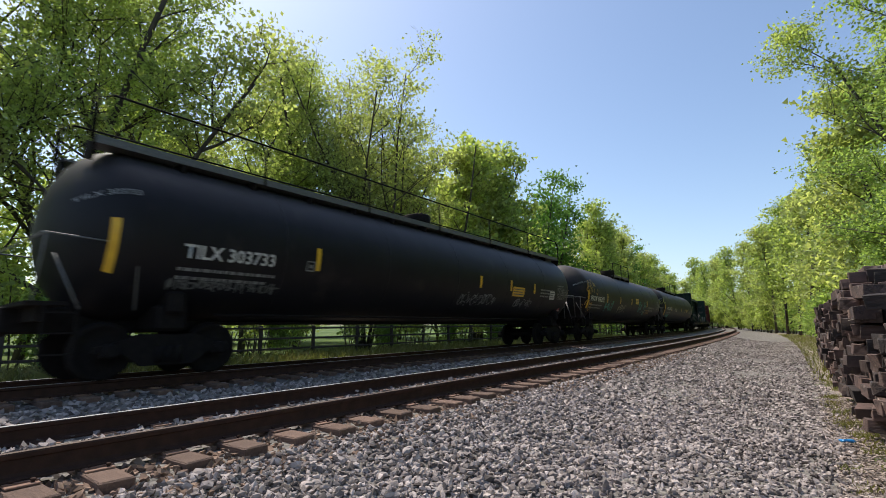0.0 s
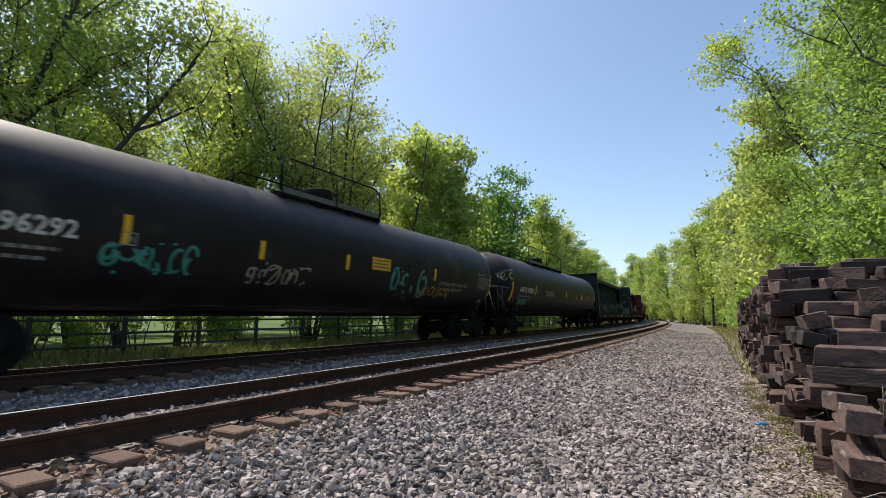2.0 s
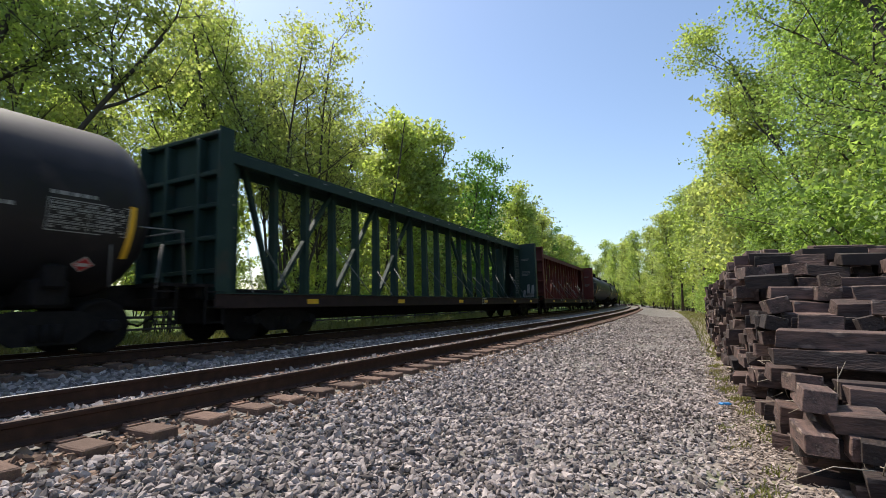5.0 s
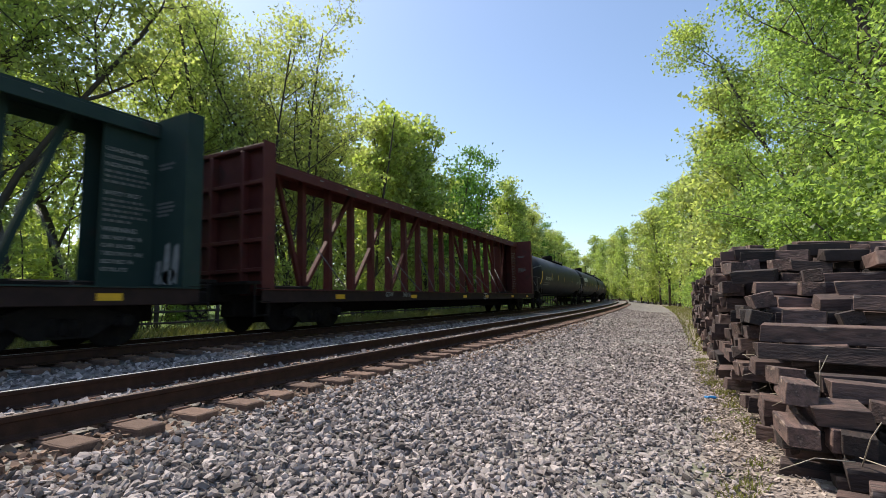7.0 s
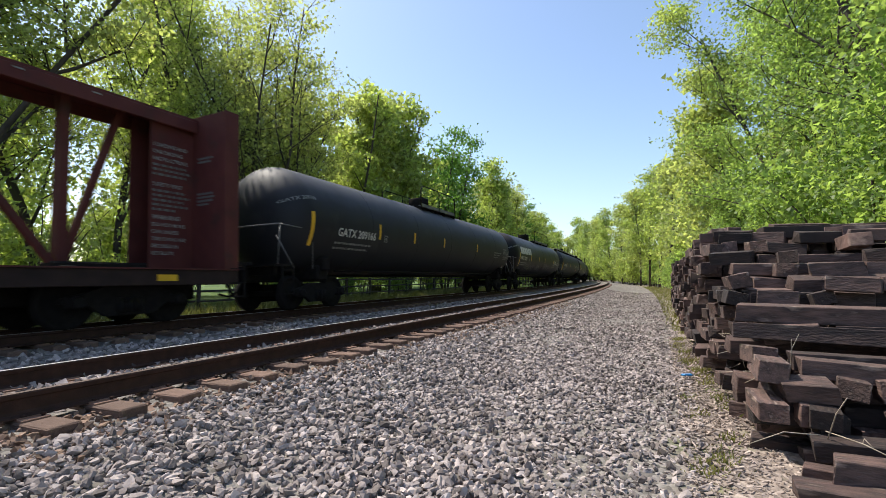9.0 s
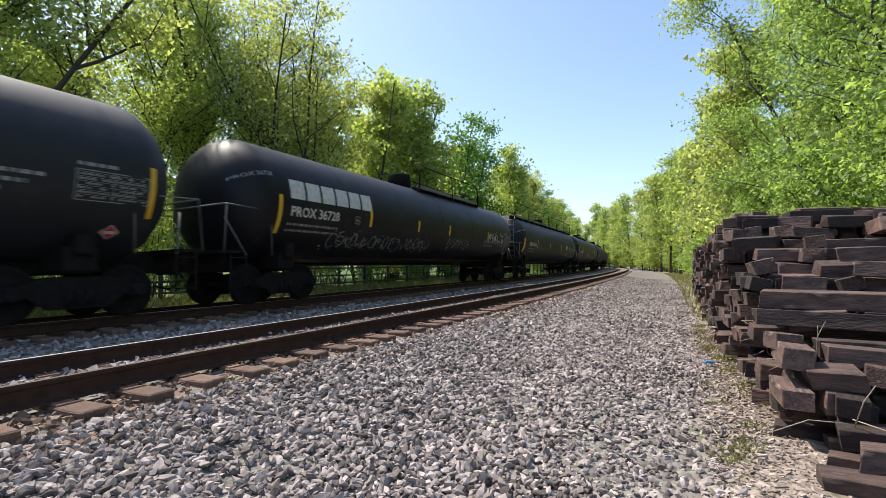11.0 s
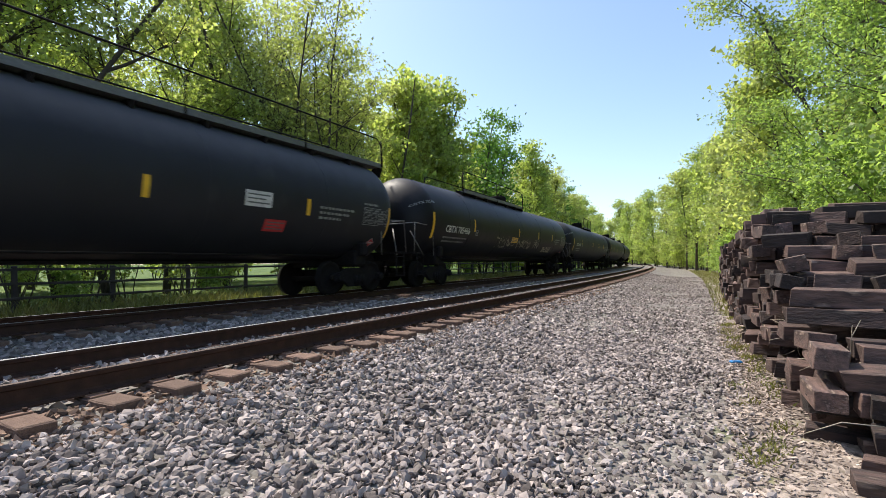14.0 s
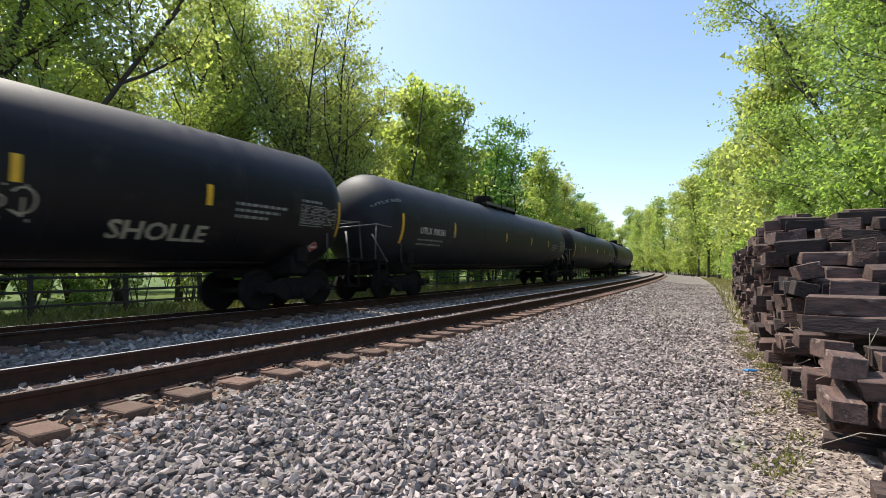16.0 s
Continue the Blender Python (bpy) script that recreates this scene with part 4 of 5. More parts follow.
def end_gear(car, y, k, rails=True):
    """Stub sill, coupler, hand rails and steps at the end y; k: +1 towards larger y."""
    b = Build()
    b.box((0, y - 1.3 * k, 0.98), (0.52, 3.4, 0.42), bevel=0.03)
    b.box((0, y + 0.5 * k, 0.88), (0.3, 0.5, 0.3), bevel=0.04)
    part("stub_sill", b, M_GRIME, car)
    b = Build()
    b.box((0, y + 0.72 * k, 0.88), (0.2, 0.42, 0.26), bevel=0.05)
    b.box((0.1, y + 0.88 * k, 0.88), (0.1, 0.2, 0.3), bevel=0.04)
    part("coupler", b, M_GRIME, car)
    b = Build()
    b.tube([(0.35, y + 0.5 * k, 0.75), (0.38, y + 0.62 * k, 0.55), (0.3, y + 0.8 * k, 0.42), (0.1, y + 0.95 * k, 0.5)], 0.024, 6)
    part("air_hose", b, M_GRIME, car)
    b = Build()
    b.box((0, y + 0.12 * k, 1.18), (2.7, 0.5, 0.06))
    b.box((0, y + 0.1 * k, 1.05), (2.2, 0.12, 0.22))
    part("end_platform", b, M_GRIME, car)
    b = Build()
    for x in (-1.36, 1.36):
        b.tube([(x, y - 1.0 * k, 1.1), (x, y - 1.0 * k, 2.15), (x, y + 0.22 * k, 2.2), (x, y + 0.3 * k, 1.2)], 0.018, 5)
    b.tube([(-1.36, y + 0.24 * k, 2.2), (1.36, y + 0.24 * k, 2.2)], 0.018, 5)
    if rails:
        part("end_rail", b, M_GRATE, car, "thin steel hand rail")
    b = Build()
    for z in (0.45, 0.75, 1.05):
        b.box((1.36, y - 0.05 * k, z), (0.06, 0.42, 0.025))
    for dy in (-0.25, 0.15):
        b.box((1.36, y + dy * k, 0.8), (0.03, 0.04, 0.8))
    part("side_step", b, M_GRIME, car)


def tank_car(ends, label, paint, mark=None, marks_v=-0.46, strips=(), walkway=None, dome=0.5, ladder=False, radius=TANK_R):
    """A tank car, its origin on the rails at mid length. ends, mark and strips are places along the train."""
    car = tagged(new("tank_car"), label, "tank car", "cars of the freight train")
    length, mid = ends[1] - ends[0], (ends[0] + ends[1]) / 2
    L = length / 2
    head = HEAD
    HALF[0] = L
    prof = [(-L, 0.02)] + [(-L + head * (1 - math.cos(a)), radius * math.sin(a)) for a in (radians(d) for d in (8, 16, 25, 35, 46, 58, 70, 80, 90))]
    n = len(prof)
    prof += [(-L + head + (2 * L - 2 * head) * i / 8, radius) for i in range(1, 8)]
    prof += [(-a, r) for a, r in reversed(prof[:n])]
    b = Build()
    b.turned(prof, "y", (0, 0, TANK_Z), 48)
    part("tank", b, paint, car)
    for f in (-0.62, -0.3, 0.02, 0.34, 0.66):
        b = Build()
        b.turned([(L * f - 0.012, radius + 0.001), (L * f, radius + 0.004), (L * f + 0.012, radius + 0.001)], "y", (0, 0, TANK_Z), 48)
        part("weld_seam", b, paint, car)
    b = Build()
    b.box((0, 0, TANK_Z - radius - 0.02), (0.5, 2 * L - 4.5, 0.05))
    for x in (-0.9, 0.9):
        b.tube([(x, -L + 2.6, TANK_Z - radius + 0.12), (x, L - 2.6, TANK_Z - radius + 0.12)], 0.025, 6)
    part("bottom_pipe", b, M_GRIME, car)
    for k in (-1, 1):
        add_truck(car, k * (L - 1.75))
        end_gear(car, k * (L - 0.05), k)
        b = Build()
        b.box((0, k * (L - 1.75), 1.0), (2.3, 0.5, 0.45), bevel=0.05)
        b.box((0, k * (L - 1.75), 1.25), (2.6, 0.3, 0.4), bevel=0.05)
        part("saddle", b, M_GRIME, car)
        b = Build()
        b.tube([(1.38, k * (L - 0.3), 1.1), (1.05, k * (L - 0.02), 1.95)], 0.018, 5)
        part("end_brace", b, M_GRATE, car, "thin diagonal brace rod")
    y = (dome - 0.5) * length
    b = Build()
    b.turned([(0, 0.46), (0.5, 0.46), (0.54, 0.44), (0.56, 0.2)], "z", (0, y, TANK_Z + radius - 0.06), 20)
    b.turned([(0.56, 0.06), (0.64, 0.05)], "z", (0.2, y, TANK_Z + radius - 0.06), 8)
    part("valve_housing", b, M_GRIME, car, "dark round valve housing")
    w0, w1 = walkway or (0.5 - 1.9 / length, 0.5 + 1.9 / length)
    w0, w1 = (w0 - 0.5) * length, (w1 - 0.5) * length
    zt = TANK_Z + radius
    for x in (-0.72, 0.72):
        b = Build()
        b.box((x, (w0 + w1) / 2, zt - 0.1), (0.42, w1 - w0, 0.04))
        b.box((x * 1.29, (w0 + w1) / 2, zt - 0.07), (0.03, w1 - w0, 0.14))
        part("walkway", b, M_GRATE, car, "grey grated running board")
        n = int((w1 - w0) / 1.5) + 1
        for i in range(n + 1):
            b = Build()
            b.box((x * 1.04, w0 + (w1 - w0) * i / n, zt - 0.24), (0.36, 0.06, 0.3), Matrix.Rotation(0.35 if x > 0 else -0.35, 3, "Y"))
            part("bracket", b, M_GRIME, car)
    n = max(2, int((w1 - w0) / 3))
    for x in (-0.95, 0.95):
        b = Build()
        for i in range(n + 1):
            yy = w0 + (w1 - w0) * i / n
            b.tube([(x, yy, zt - 0.15), (x, yy, zt + 0.72)], 0.022, 5)
        b.tube([(x, w0 - 0.05, zt - 0.1), (x, w0 - 0.03, zt + 0.55), (x, w0 + 0.2, zt + 0.76), (x, w1 - 0.2, zt + 0.76), (x, w1 + 0.03, zt + 0.55), (x, w1 + 0.05, zt - 0.1)], 0.022, 5)
        part("hand_rail", b, M_GRIME, car)
    if ladder:
        b = Build()
        for x in (0.55, 0.95):
            b.tube([(x, -L + 0.1, 1.2), (x, -L + 0.02, 2.6), (x, -L + 0.25, zt - 0.4), (x, -L + 0.6, zt - 0.05)], 0.022, 5)
        for i in range(9):
            z = 1.4 + i * 0.32
            b.tube([(0.55, -L + 0.05 + max(0, z - 2.8) * 0.2, z), (0.95, -L + 0.05 + max(0, z - 2.8) * 0.2, z)], 0.016, 5)
        part("ladder", b, M_GRATE, car)
    for s, v, h in strips:
        b = Build()
        patch(b, s - mid - 0.06, v, s - mid + 0.06, v + h)
        part("reflective_strip", b, M_YELLOW, car, "yellow reflective strip")
    if mark:
        text, size, s = mark
        lettering(text, size, s - mid, marks_v, M_WHITE, car, "car_number")
        bars(s - mid - 0.05, marks_v - 0.24, (size * 5.6,), 0.06, 0.17, car, M_FADED)
        bars(s - mid - 0.05, marks_v - 0.4, (size * 5.2,), 0.06, 0.17, car, M_FADED)
        b = Build()
        u, v = s - mid + size * 7.6, marks_v - 0.02
        for q in ((u, v, u + 0.22, v + 0.025), (u, v + 0.2, u + 0.22, v + 0.225), (u, v, u + 0.025, v + 0.22), (u + 0.195, v, u + 0.22, v + 0.22), (u + 0.07, v + 0.07, u + 0.15, v + 0.15)):
            patch(b, *q)
        part("stencil_box", b, M_FADED, car, "small square painted stencil")
        lettering(text, 0.15, -L + 0.2, 0.5, M_FADED, car, "end_number")
    CARS.append((car, mid))
    return car, mid


def end_print(car, right, v=-0.56, w=1.16, words=()):
    """The ruled data panel, the placard and the commodity lines by the far end; right: where the tank ends."""
    u, h = right - 0.86 - w, 0.5
    b = Build()
    for q in ((u, v, u + w, v + 0.016), (u, v + h - 0.016, u + w, v + h), (u, v, u + 0.016, v + h), (u + w - 0.016, v, u + w, v + h), (u + w * 0.48, v, u + w * 0.48 + 0.012, v + h)):
        patch(b, *q)
    panel_ob = part("data_panel", b, M_FADED, car, "ruled white data panel")
    b = Build()
    rnd = random.Random(int(right * 10))
    for k in range(6):
        y = v + 0.05 + k * 0.072
        patch(b, u + 0.03, y + 0.045, u + w - 0.03, y + 0.052)
        x = u + 0.04
        while x < u + w - 0.12:
            d = rnd.uniform(0.03, 0.09)
            if rnd.random() < 0.75:
                patch(b, x, y, x + d, y + 0.032, lift=0.007)
            x += d + 0.025
    part("panel_print", b, M_FADED, panel_ob, "rows of small print")
    bars(u + 0.02, v + h + 0.06, (0.62,), 0.06, 0.2, car, M_FADED)
    if words:
        for k, (text, du) in enumerate(words):
            lettering(text, 0.165, right - 4.95 + du, -0.55 - k * 0.2, M_FADED, car, "commodity_print")
    else:
        bars(u - 1.7, v + 0.3, (1.3, 1.1, 0.8), 0.06, 0.13, car, M_FADED, name="commodity_print")
    diamond(car, right - 1.36, -1.1)


def beam_car(label, paint, seed, marks):
    """A centre-beam lumber car with bulkheads, posts, braces and a wide top chord."""
    car = tagged(new("centerbeam_car"), label, "flat car", "cars of the freight train")
    L, dz, top = 11.6, 1.0, 4.42
    b = Build()
    b.box((0, 0, dz - 0.04), (2.7, 2 * L - 0.7, 0.08))
    part("deck", b, paint, car)
    for x in (-1.36, 1.36):
        b = Build()
        b.box((x, 0, dz - 0.13), (0.06, 2 * L, 0.3), bevel=0.01)
        part("side_sill", b, M_SILL, car, "grimy side sill with its shade painted in")
        b = Build()
        b.box((x * 1.015, 0, dz + 0.03), (0.09, 2 * L, 0.025))
        part("deck_edge", b, paint, car)
        b = Build()
        b.box((x * 0.74, 0, dz - 0.18), (0.12, 2 * L - 1, 0.2))
        part("stringer", b, M_GRIME, car)
    b = Build()
    b.box((0, 0, dz - 0.34), (0.5, 2 * L - 0.4, 0.5), bevel=0.03)
    part("centre_sill", b, M_GRIME, car)
    for k in (-1, 1):
        b = Build()
        b.box((0, k * (L - 0.32), (dz + top) / 2 + 0.05), (2.66, 0.05, top - dz + 0.1))
        bulk = part("bulkhead", b, paint, car)
        for x in (-1.36, 1.36):
            b = Build()
            b.box((x, k * (L - 0.17), (dz + top) / 2 + 0.05), (0.05, 0.36, top - dz + 0.12))
            part("side_flange", b, paint, bulk)
        for z in (dz + 0.5, dz + 1.2, dz + 1.9, dz + 2.6, top + 0.06):
            b = Build()
            b.box((0, k * (L - 0.2), z), (2.66, 0.2, 0.1), bevel=0.015)
            part("rib", b, paint, bulk)
        for x in (-0.55, 0.55):
            b = Build()
            b.box((x, k * (L - 0.19), (dz + top) / 2), (0.12, 0.22, top - dz), bevel=0.015)
            part("upright", b, paint, bulk)
        y0 = k * (L - 0.35 - 0.49)
        for x in (0.34, -0.34):
            b = Build()
            b.box((x, y0, (dz + top) / 2), (0.03, 0.98, top - dz - 0.04))
            part("centre_panel", b, paint, car)
        # stencilled rows on the bulkhead's inner face
        b = Build()
        for z, wide in ((top - 0.9, 0.5), (top - 0.98, 0.42), (top - 1.7, 0.5), (top - 1.78, 0.55), (top - 1.86, 0.5), (top - 1.94, 0.36)):
            b.add([(x, k * (L - 0.35), zz) for x, zz in ((0.5, z), (0.5 + wide, z), (0.5 + wide, z + 0.045), (0.5, z + 0.045))], [(0, 1, 2, 3)])
        part("stencil_rows", b, M_DIM, bulk, "rows of faded stencilled print")
        if seed == 1 and k == 1:
            b = Build()
            for x, wide, tall in ((0.5, 0.2, 0.5), (0.74, 0.24, 0.85), (1.02, 0.24, 0.8), (0.62, 0.55, 0.3)):
                b.add([(x + dx * wide, y0 + 0.482, dz + 0.1 + dy * tall) for dx, dy in ((0, 0.1), (0.8, 0), (1, 0.7), (0.9, 1), (0.35, 0.93), (0.15, 0.5))], [tuple(range(6))])
            part("spray_tag", b, M_FADED, car, "pale sprayed daubs")
        for text, size, v in (("LOADING AND", 0.14, top - 0.75), ("UNLOADING", 0.14, top - 0.9), ("INSTRUCTIONS", 0.14, top - 1.05), ("SAFETY FIRST", 0.14, top - 1.6),
                              ("WARNING", 0.16, top - 2.3), ("DO NOT MOVE", 0.13, top - 2.45), ("CAR UNLESS", 0.13, top - 2.6), ("TIEDOWNS ARE", 0.13, top - 2.75), ("SECURED IN", 0.13, top - 2.9), ("KEYSLOTS", 0.13, top - 3.05)):
            lettering(text, size * 0.8, y0 - 0.44, v, M_FADED, car, "lettering", flat=0.361)
        bars(y0 - 0.44, top - 1.17, (0.75, 0.85, 0.75), 0.05, 0.1, car, M_DIM, flat=0.361)
        bars(y0 - 0.44, top - 1.72, (0.75, 0.85, 0.7, 0.8, 0.5), 0.05, 0.1, car, M_DIM, flat=0.361)
        add_truck(car, k * (L - 2.1))
        end_gear(car, k * (L + 0.05), k, False)
        b = Build()
        patch(b, k * (L - 0.2) - 0.06, dz + 0.25, k * (L - 0.2) + 0.06, dz + 1.2, flat=1.366)
        part("reflective_strip", b, M_YELLOW, car, "yellow reflective strip")
    b = Build()
    b.box((0, 0, top), (0.98, 2 * L - 0.7, 0.05))
    part("top_chord", b, paint, car)
    for x in (-0.48, 0.48):
        b = Build()
        b.box((x, 0, top - 0.155), (0.05, 2 * L - 0.7, 0.25), bevel=0.01)
        part("chord_skirt", b, paint, car)
    # posts, each with a pale bar on the chord painted as sunlight through a slot
    step, first = 1.185, 0.55
    for i in range(8):
        for k in (-1, 1):
            y = k * (first + i * step)
            b = Build()
            pts = [(x * wd, y + e, z) for z, wd in ((dz, 0.13), (top - 0.03, 0.1)) for x, e in ((-1, -0.075), (1, -0.075), (1, 0.075), (-1, 0.075))]
            b.add(pts, [(3, 2, 1, 0), (4, 5, 6, 7), (0, 1, 5, 4), (1, 2, 6, 5), (2, 3, 7, 6), (3, 0, 4, 7)])
            part("post", b, paint, car)
            b = Build()
            b.box((0.51, y + 0.3, top - 0.09), (0.016, 0.14, 0.025))
            part("strap_slot", b, M_FADED, car, "pale bar painted as sunlight through a strap slot")
    for k in (-1, 1):
        for lo, hi in ((3, 1), (5, 3), (7, 5), (7, 7.85)):
            b = Build()
            b.tube([(0, k * (first + lo * step), dz), (0, k * (first + hi * step), top - 0.1)], 0.085, 4, smooth=False)
            part("brace", b, paint, car)
    rnd = random.Random(seed)
    for i in range(20):
        y = -L + 1 + i * (2 * L - 2) / 19
        b = Build()
        b.box((1.3, y, dz + 0.02), (0.14, 0.2, 0.08), bevel=0.02)
        part("winch", b, M_GRIME, car)
        if rnd.random() < 0.6:
            b = Build()
            b.tube([(1.3, y, dz + 0.04), (0.45, y + rnd.uniform(-0.7, 0.7), dz + rnd.uniform(0.9, 1.6))], 0.014, 4)
            part("cable", b, M_GRATE, car, "slack steel cable")
    for f in (0.12, 0.3, 0.5, 0.62, 0.8, 0.93):
        b = Build()
        u = (f - 0.5) * 2 * L
        patch(b, u - 0.2, dz - 0.2, u + 0.2, dz - 0.08, flat=1.394)
        part("reflective_strip", b, M_YELLOW, car, "yellow reflective strip")
    b = Build()
    u = 0.2 * L
    for q in ((u, dz - 0.27, u + 0.5, dz - 0.25), (u, dz - 0.02, u + 0.5, dz), (u, dz - 0.27, u + 0.02, dz), (u + 0.48, dz - 0.27, u + 0.5, dz), (u + 0.23, dz - 0.27, u + 0.25, dz), (u, dz - 0.14, u + 0.24, dz - 0.12)):
        patch(b, *q, flat=1.397)
    part("stencil_box", b, M_WHITE, car, "white outlined stencil box")
    for text, size, u, v in marks:
        lettering(text, size, u, v, M_FADED, car, "car_number", flat=1.394)
    return car


def strip_set(first, second, more, last, dv=0.0):
    """Tall strips near both ends and short ones between."""
    return [(first, -0.88 + dv, 0.95), (second, -0.45 + dv, 0.5)] + [(s, -0.42 + dv, 0.4) for s in more] + [(last, -0.88 + dv, 0.95)]


def panel(car, u, v, w, h, mat, label):
    b = Build()
    patch(b, u, v, u + w, v + h)
    p = part("notice_panel", b, mat, car, label)
    b = Build()
    for k in range(3):
        patch(b, u + 0.06, v + h * (0.2 + 0.26 * k), u + w - 0.06 - 0.1 * (k % 2), v + h * (0.29 + 0.26 * k), lift=0.009)
    part("notice_print", b, M_DIM, p, "lines of dark print")


def build_train():
    c, m = tank_car((2.08, 21.8), "black pressure tank car with full-length top walkway", M_BLACK, ("TILX 303733", 0.34, 3.78), -0.46,
                    strip_set(2.74, 6.66, (13.45, 15.55, 17.5), 21.05), (0.02, 0.98))
    end_print(c, 21.8 - m)
    scrawl(3.6 - m, -0.95, 2.2, 0.22, 3, c, M_DIM, pen=0.03)
    scrawl(12.4 - m, -0.85, 2.0, 0.4, 4, c, M_FADED, pen=0.025)
    scrawl(16.0 - m, -0.85, 1.3, 0.35, 24, c, M_FADED, pen=0.03)
    panel(c, 15.7 - m, -0.6, 0.95, 0.36, M_YELLOW, "yellow painted notice panel")
    panel(c, 19.0 - m, -0.6, 0.5, 0.36, M_WHITE, "pale painted notice panel")
    c, m = tank_car((23.2, 42.3), "dusty black tank car with sprayed tags on its side", M_BLACK2, ("PROX 696292", 0.38, 24.27), -0.44, strip_set(24.0, 27.2, (29.9, 32.6, 37.0), 41.5), dome=0.51)
    end_print(c, 42.3 - m, words=(("LIQUEFIED PETROLEUM GAS", 0), ("NON-ODORIZED", 0.4)))
    scrawl(23.9 - m, 0.15, 1.5, 0.95, 5, c, M_TAGGOLD, pen=0.05)
    scrawl(23.7 - m, -0.75, 0.6, 0.6, 6, c, M_TAGGOLD, pen=0.05)
    scrawl(26.9 - m, -0.65, 1.4, 0.5, 7, c, M_TEAL, pen=0.06)
    scrawl(29.6 - m, -0.75, 1.8, 0.5, 8, c, M_TAG)
    scrawl(34.6 - m, -0.6, 1.8, 0.8, 9, c, M_TEAL, pen=0.09)
    scrawl(36.0 - m, -0.85, 2.2, 0.4, 25, c, M_TAGGOLD, pen=0.03)
    panel(c, 33.6 - m, -0.32, 0.85, 0.36, M_YELLOW, "yellow painted notice panel")
    c, m = tank_car((43.3, 63.5), "matt black tank car with a lime tag on its end", M_BLACK2, ("NATX 400802", 0.36, 45.1), -0.45, strip_set(44.15, 47.55, (53.7, 56.5, 59.4), 62.7, -0.08), (0.25, 0.57), 0.44)
    scrawl(43.5 - m, 0.3, 0.75, 0.5, 10, c, M_TAGLIME)
    lettering("TUSUNE", 0.40, 49.32 - m, -0.5, M_TAG, c, "spray_tag", label="pale sprayed word")
    scrawl(45.3 - m, -1.0, 1.3, 0.35, 12, c, M_TEAL, pen=0.07)
    panel(c, 57.7 - m, -0.45, 0.6, 0.3, M_YELLOW, "yellow painted notice panel")
    end_print(c, 63.5 - m)
    CARS.append((beam_car("dark green centre-beam lumber car, empty", M_GREEN, 1, ()), 76.1))
    CARS.append((beam_car("red-oxide centre-beam lumber car, empty", M_OXIDE, 2, (("GTW", 0.2, -6.5, 0.86), ("36213", 0.2, -5.4, 0.86))), 101.0))
    c, m = tank_car((114.2, 134.6), "clean dark grey-black tank car with end rails", M_BLUEBLACK, ("GATX 209166", 0.34, 116.2), -0.42, strip_set(115.1, 118.5, (121.0, 123.8, 128.0), 133.8, 0.08), (0.42, 0.6))
    end_print(c, 134.6 - m)
    c, m = tank_car((135.7, 155.0), "black tank car with large white block emblem and scrawls", M_BLACK, ("PROX 36728", 0.34, 137.23), -0.4, strip_set(136.9, 140.6, (143.6, 146.2, 150.6), 154.25), (0.47, 0.78), 0.47)
    b = Build()
    for i in range(6):
        u = 137.22 - m + i * 0.58
        patch(b, u, 0.02, u + 0.5, 0.5)
    part("emblem", b, M_WHITE, c, "large white block emblem")
    scrawl(138.50 - m, -0.95, 6.2, 0.55, 13, c, M_FADED, pen=0.03)
    scrawl(146.2 - m, -0.8, 2.0, 0.5, 23, c, M_FADED, pen=0.03)
    scrawl(150.7 - m, -0.25, 1.9, 0.5, 14, c, M_WHITE, pen=0.035)
    scrawl(152.6 - m, -0.75, 0.8, 0.5, 26, c, M_FADED, pen=0.03)
    end_print(c, 155.0 - m, words=(("LIQUEFIED PETROLEUM GAS", 0.15), ("NOT-ODORIZED", 0.15)))
    c, m = tank_car((156.6, 176.9), "glossy blue-black tank car with ladder and full walkway", M_BLUEBLACK, ("PLMX 135180", 0.32, 158.35), -0.42, strip_set(157.35, 160.6, (164.5, 169.0, 172.8), 176.1, -0.05), (0.03, 0.98), ladder=True)
    panel(c, 171.0 - m, -0.4, 0.7, 0.34, M_WHITE, "pale painted notice panel")
    panel(c, 171.6 - m, -0.95, 0.6, 0.3, M_RED, "red painted notice panel")
    end_print(c, 176.9 - m)
    c, m = tank_car((178.0, 198.6), "black tank car with pale bubble scrawls along its side", M_BLACK, ("CBTX 785466", 0.36, 179.8), -0.5, strip_set(178.9, 182.4, (188.0, 191.4, 194.3), 197.9, 0.08), (0.22, 0.6), 0.53)
    scrawl(185.0 - m, -0.72, 2.4, 0.55, 15, c, M_TAG, pen=0.03)
    scrawl(188.0 - m, -0.75, 2.0, 0.5, 27, c, M_TAG, pen=0.03)
    scrawl(190.6 - m, -0.6, 0.9, 0.5, 16, c, M_TAG, pen=0.03)
    lettering("SHOLLE", 0.50, 192.63 - m, -1.1, M_TAG, c, "spray_tag", label="pale sprayed word")
    panel(c, 187.0 - m, -0.68, 0.9, 0.28, M_YELLOW, "yellow painted notice panel")
    end_print(c, 198.6 - m)
    s = 199.8
    for k in range(3):
        c, m = tank_car((s, s + 20.4), "dark tank car with hand rails round its end", (M_BLUEBLACK, M_BLACK2, M_BLACK)[k], ("UTLX 900581", 0.3, s + 2.0) if k == 0 else None, -0.42,
                        strip_set(s + 1.0, s + 4.4, (s + 9.5, s + 13.0, s + 16.0), s + 19.7, 0.06), (0.42, 0.6))
        end_print(c, s + 20.4 - m)
        s += 21.5


build_train()


# speed of the train in metres a second
SPEED = ((0, 11.62), (4, 11.65), (12, 11.85), (16, 12.3))


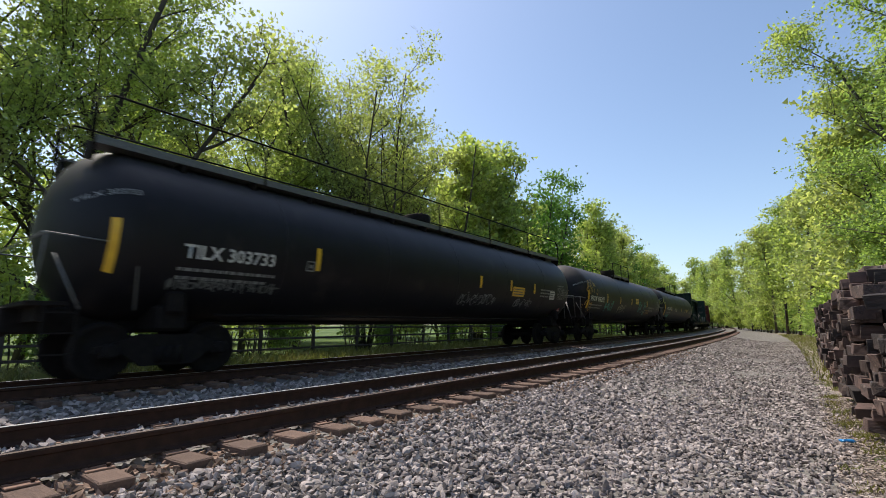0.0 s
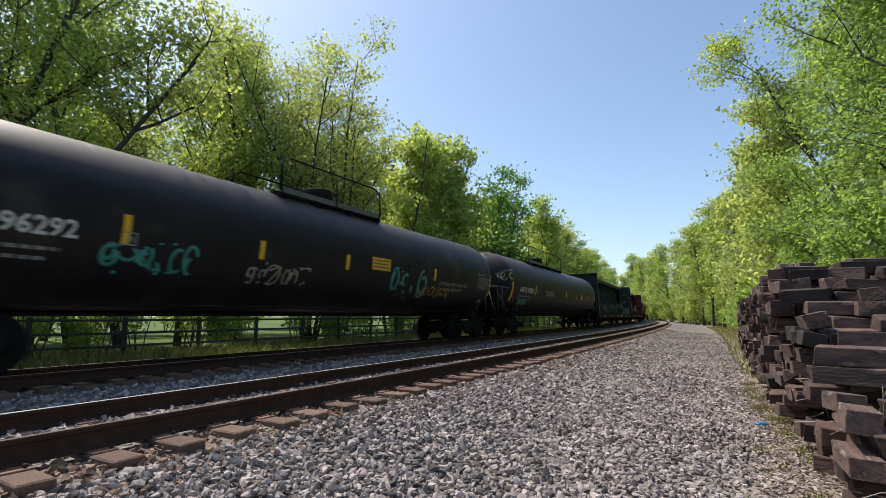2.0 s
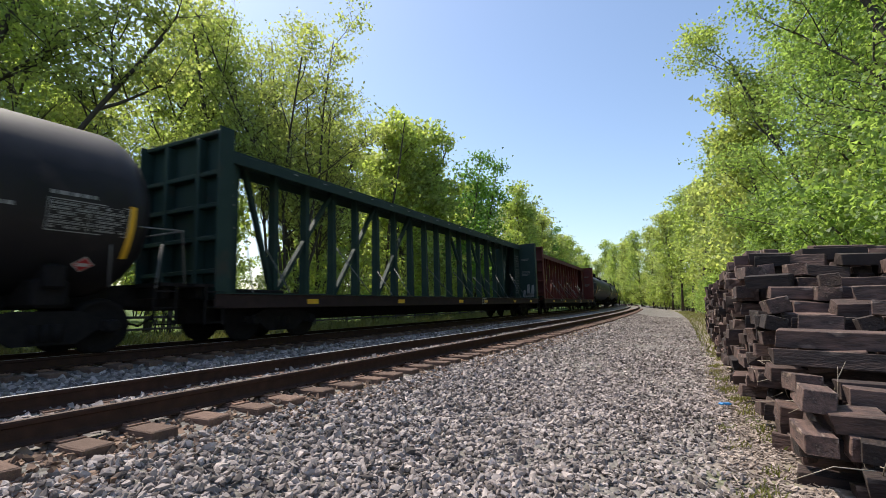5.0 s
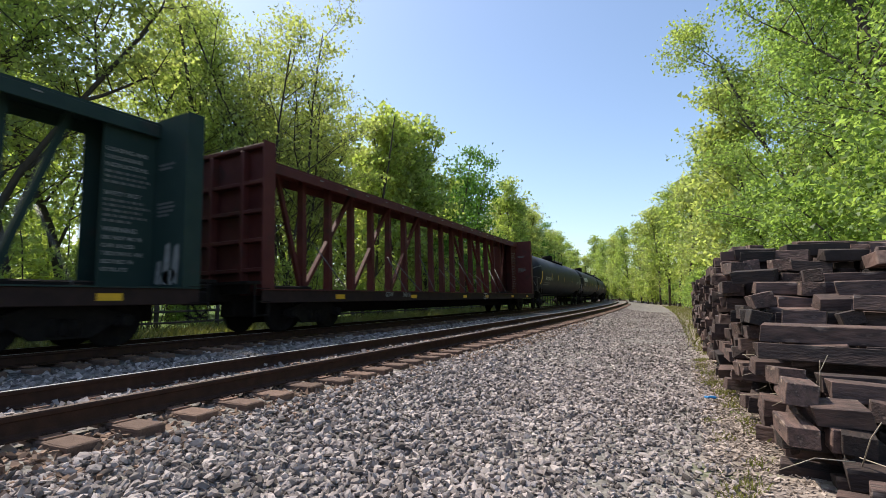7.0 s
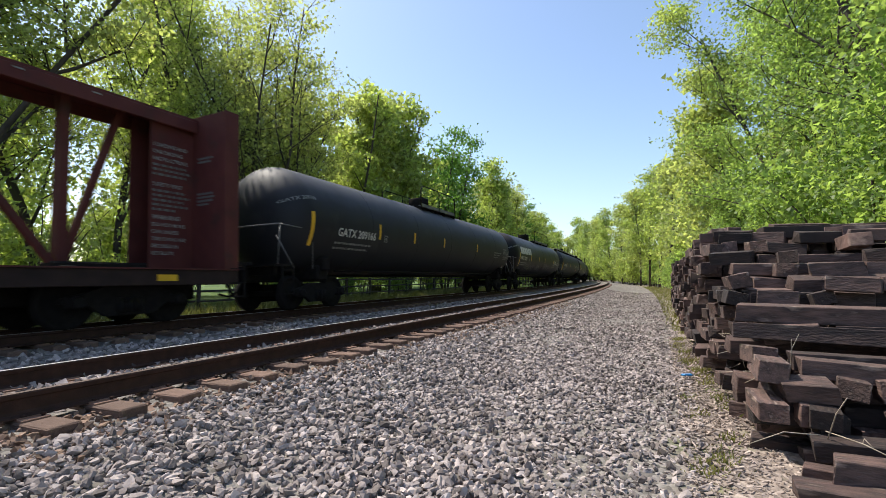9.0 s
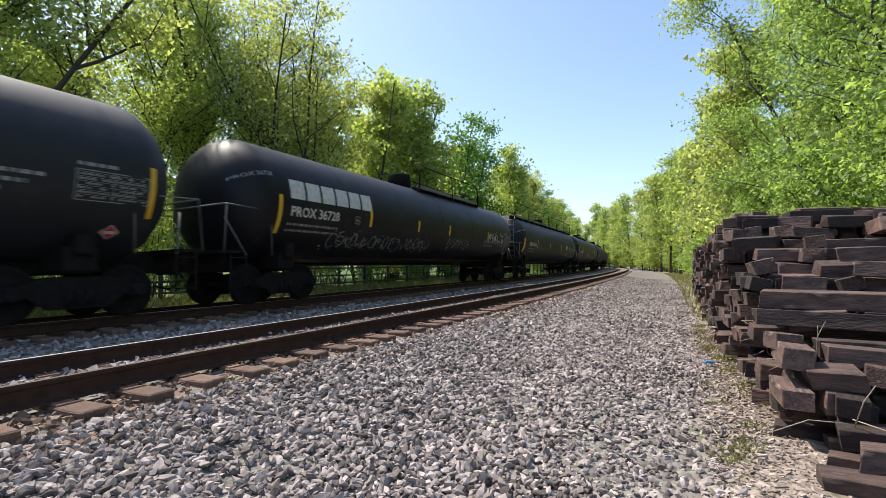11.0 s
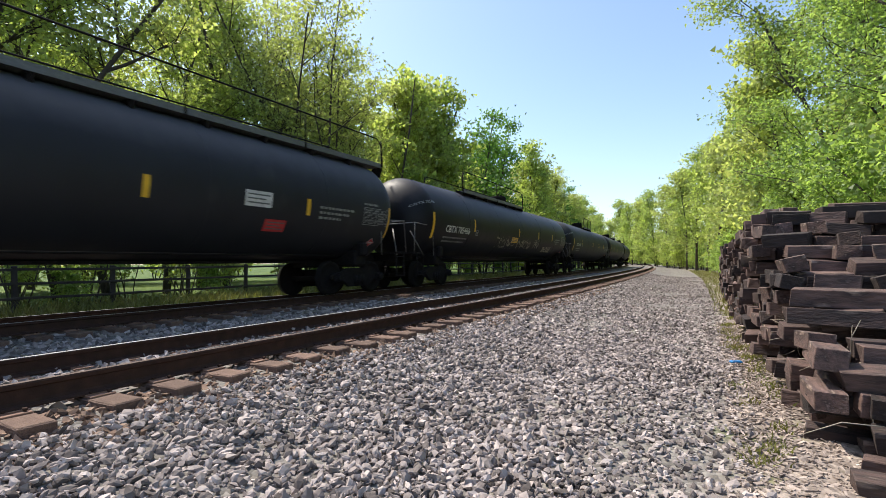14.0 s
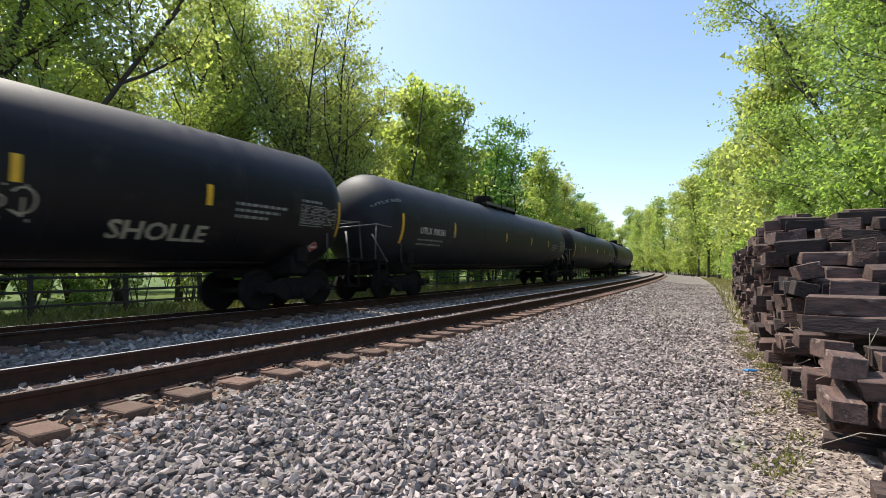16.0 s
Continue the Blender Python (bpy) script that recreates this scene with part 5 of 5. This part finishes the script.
def travelled(t):
    n = max(1, int(t * 20))
    ts = np.linspace(0, t, n + 1)
    v = np.interp(ts, [p[0] for p in SPEED], [p[1] for p in SPEED])
    return float(((v[1:] + v[:-1]) / 2 * np.diff(ts)).sum())


def motions():
    base_z = RAIL_Z + 0.02
    times = [i * 1.0 for i in range(17)]
    spin = [(i / FPS, math.degrees(travelled(i / FPS) / 0.457)) for i in range(16 * FPS + 1)]
    for w in WHEELS:
        y = w.matrix_basis.translation.y
        walk(w, [(t, pose(0, y, 0.457, a)) for t, a in spin])
    for car, s in CARS:
        walk(car, [(t, track_pose(s - travelled(t), SPACING + GAUGE / 2, SPACING, base_z)) for t in times])


motions()
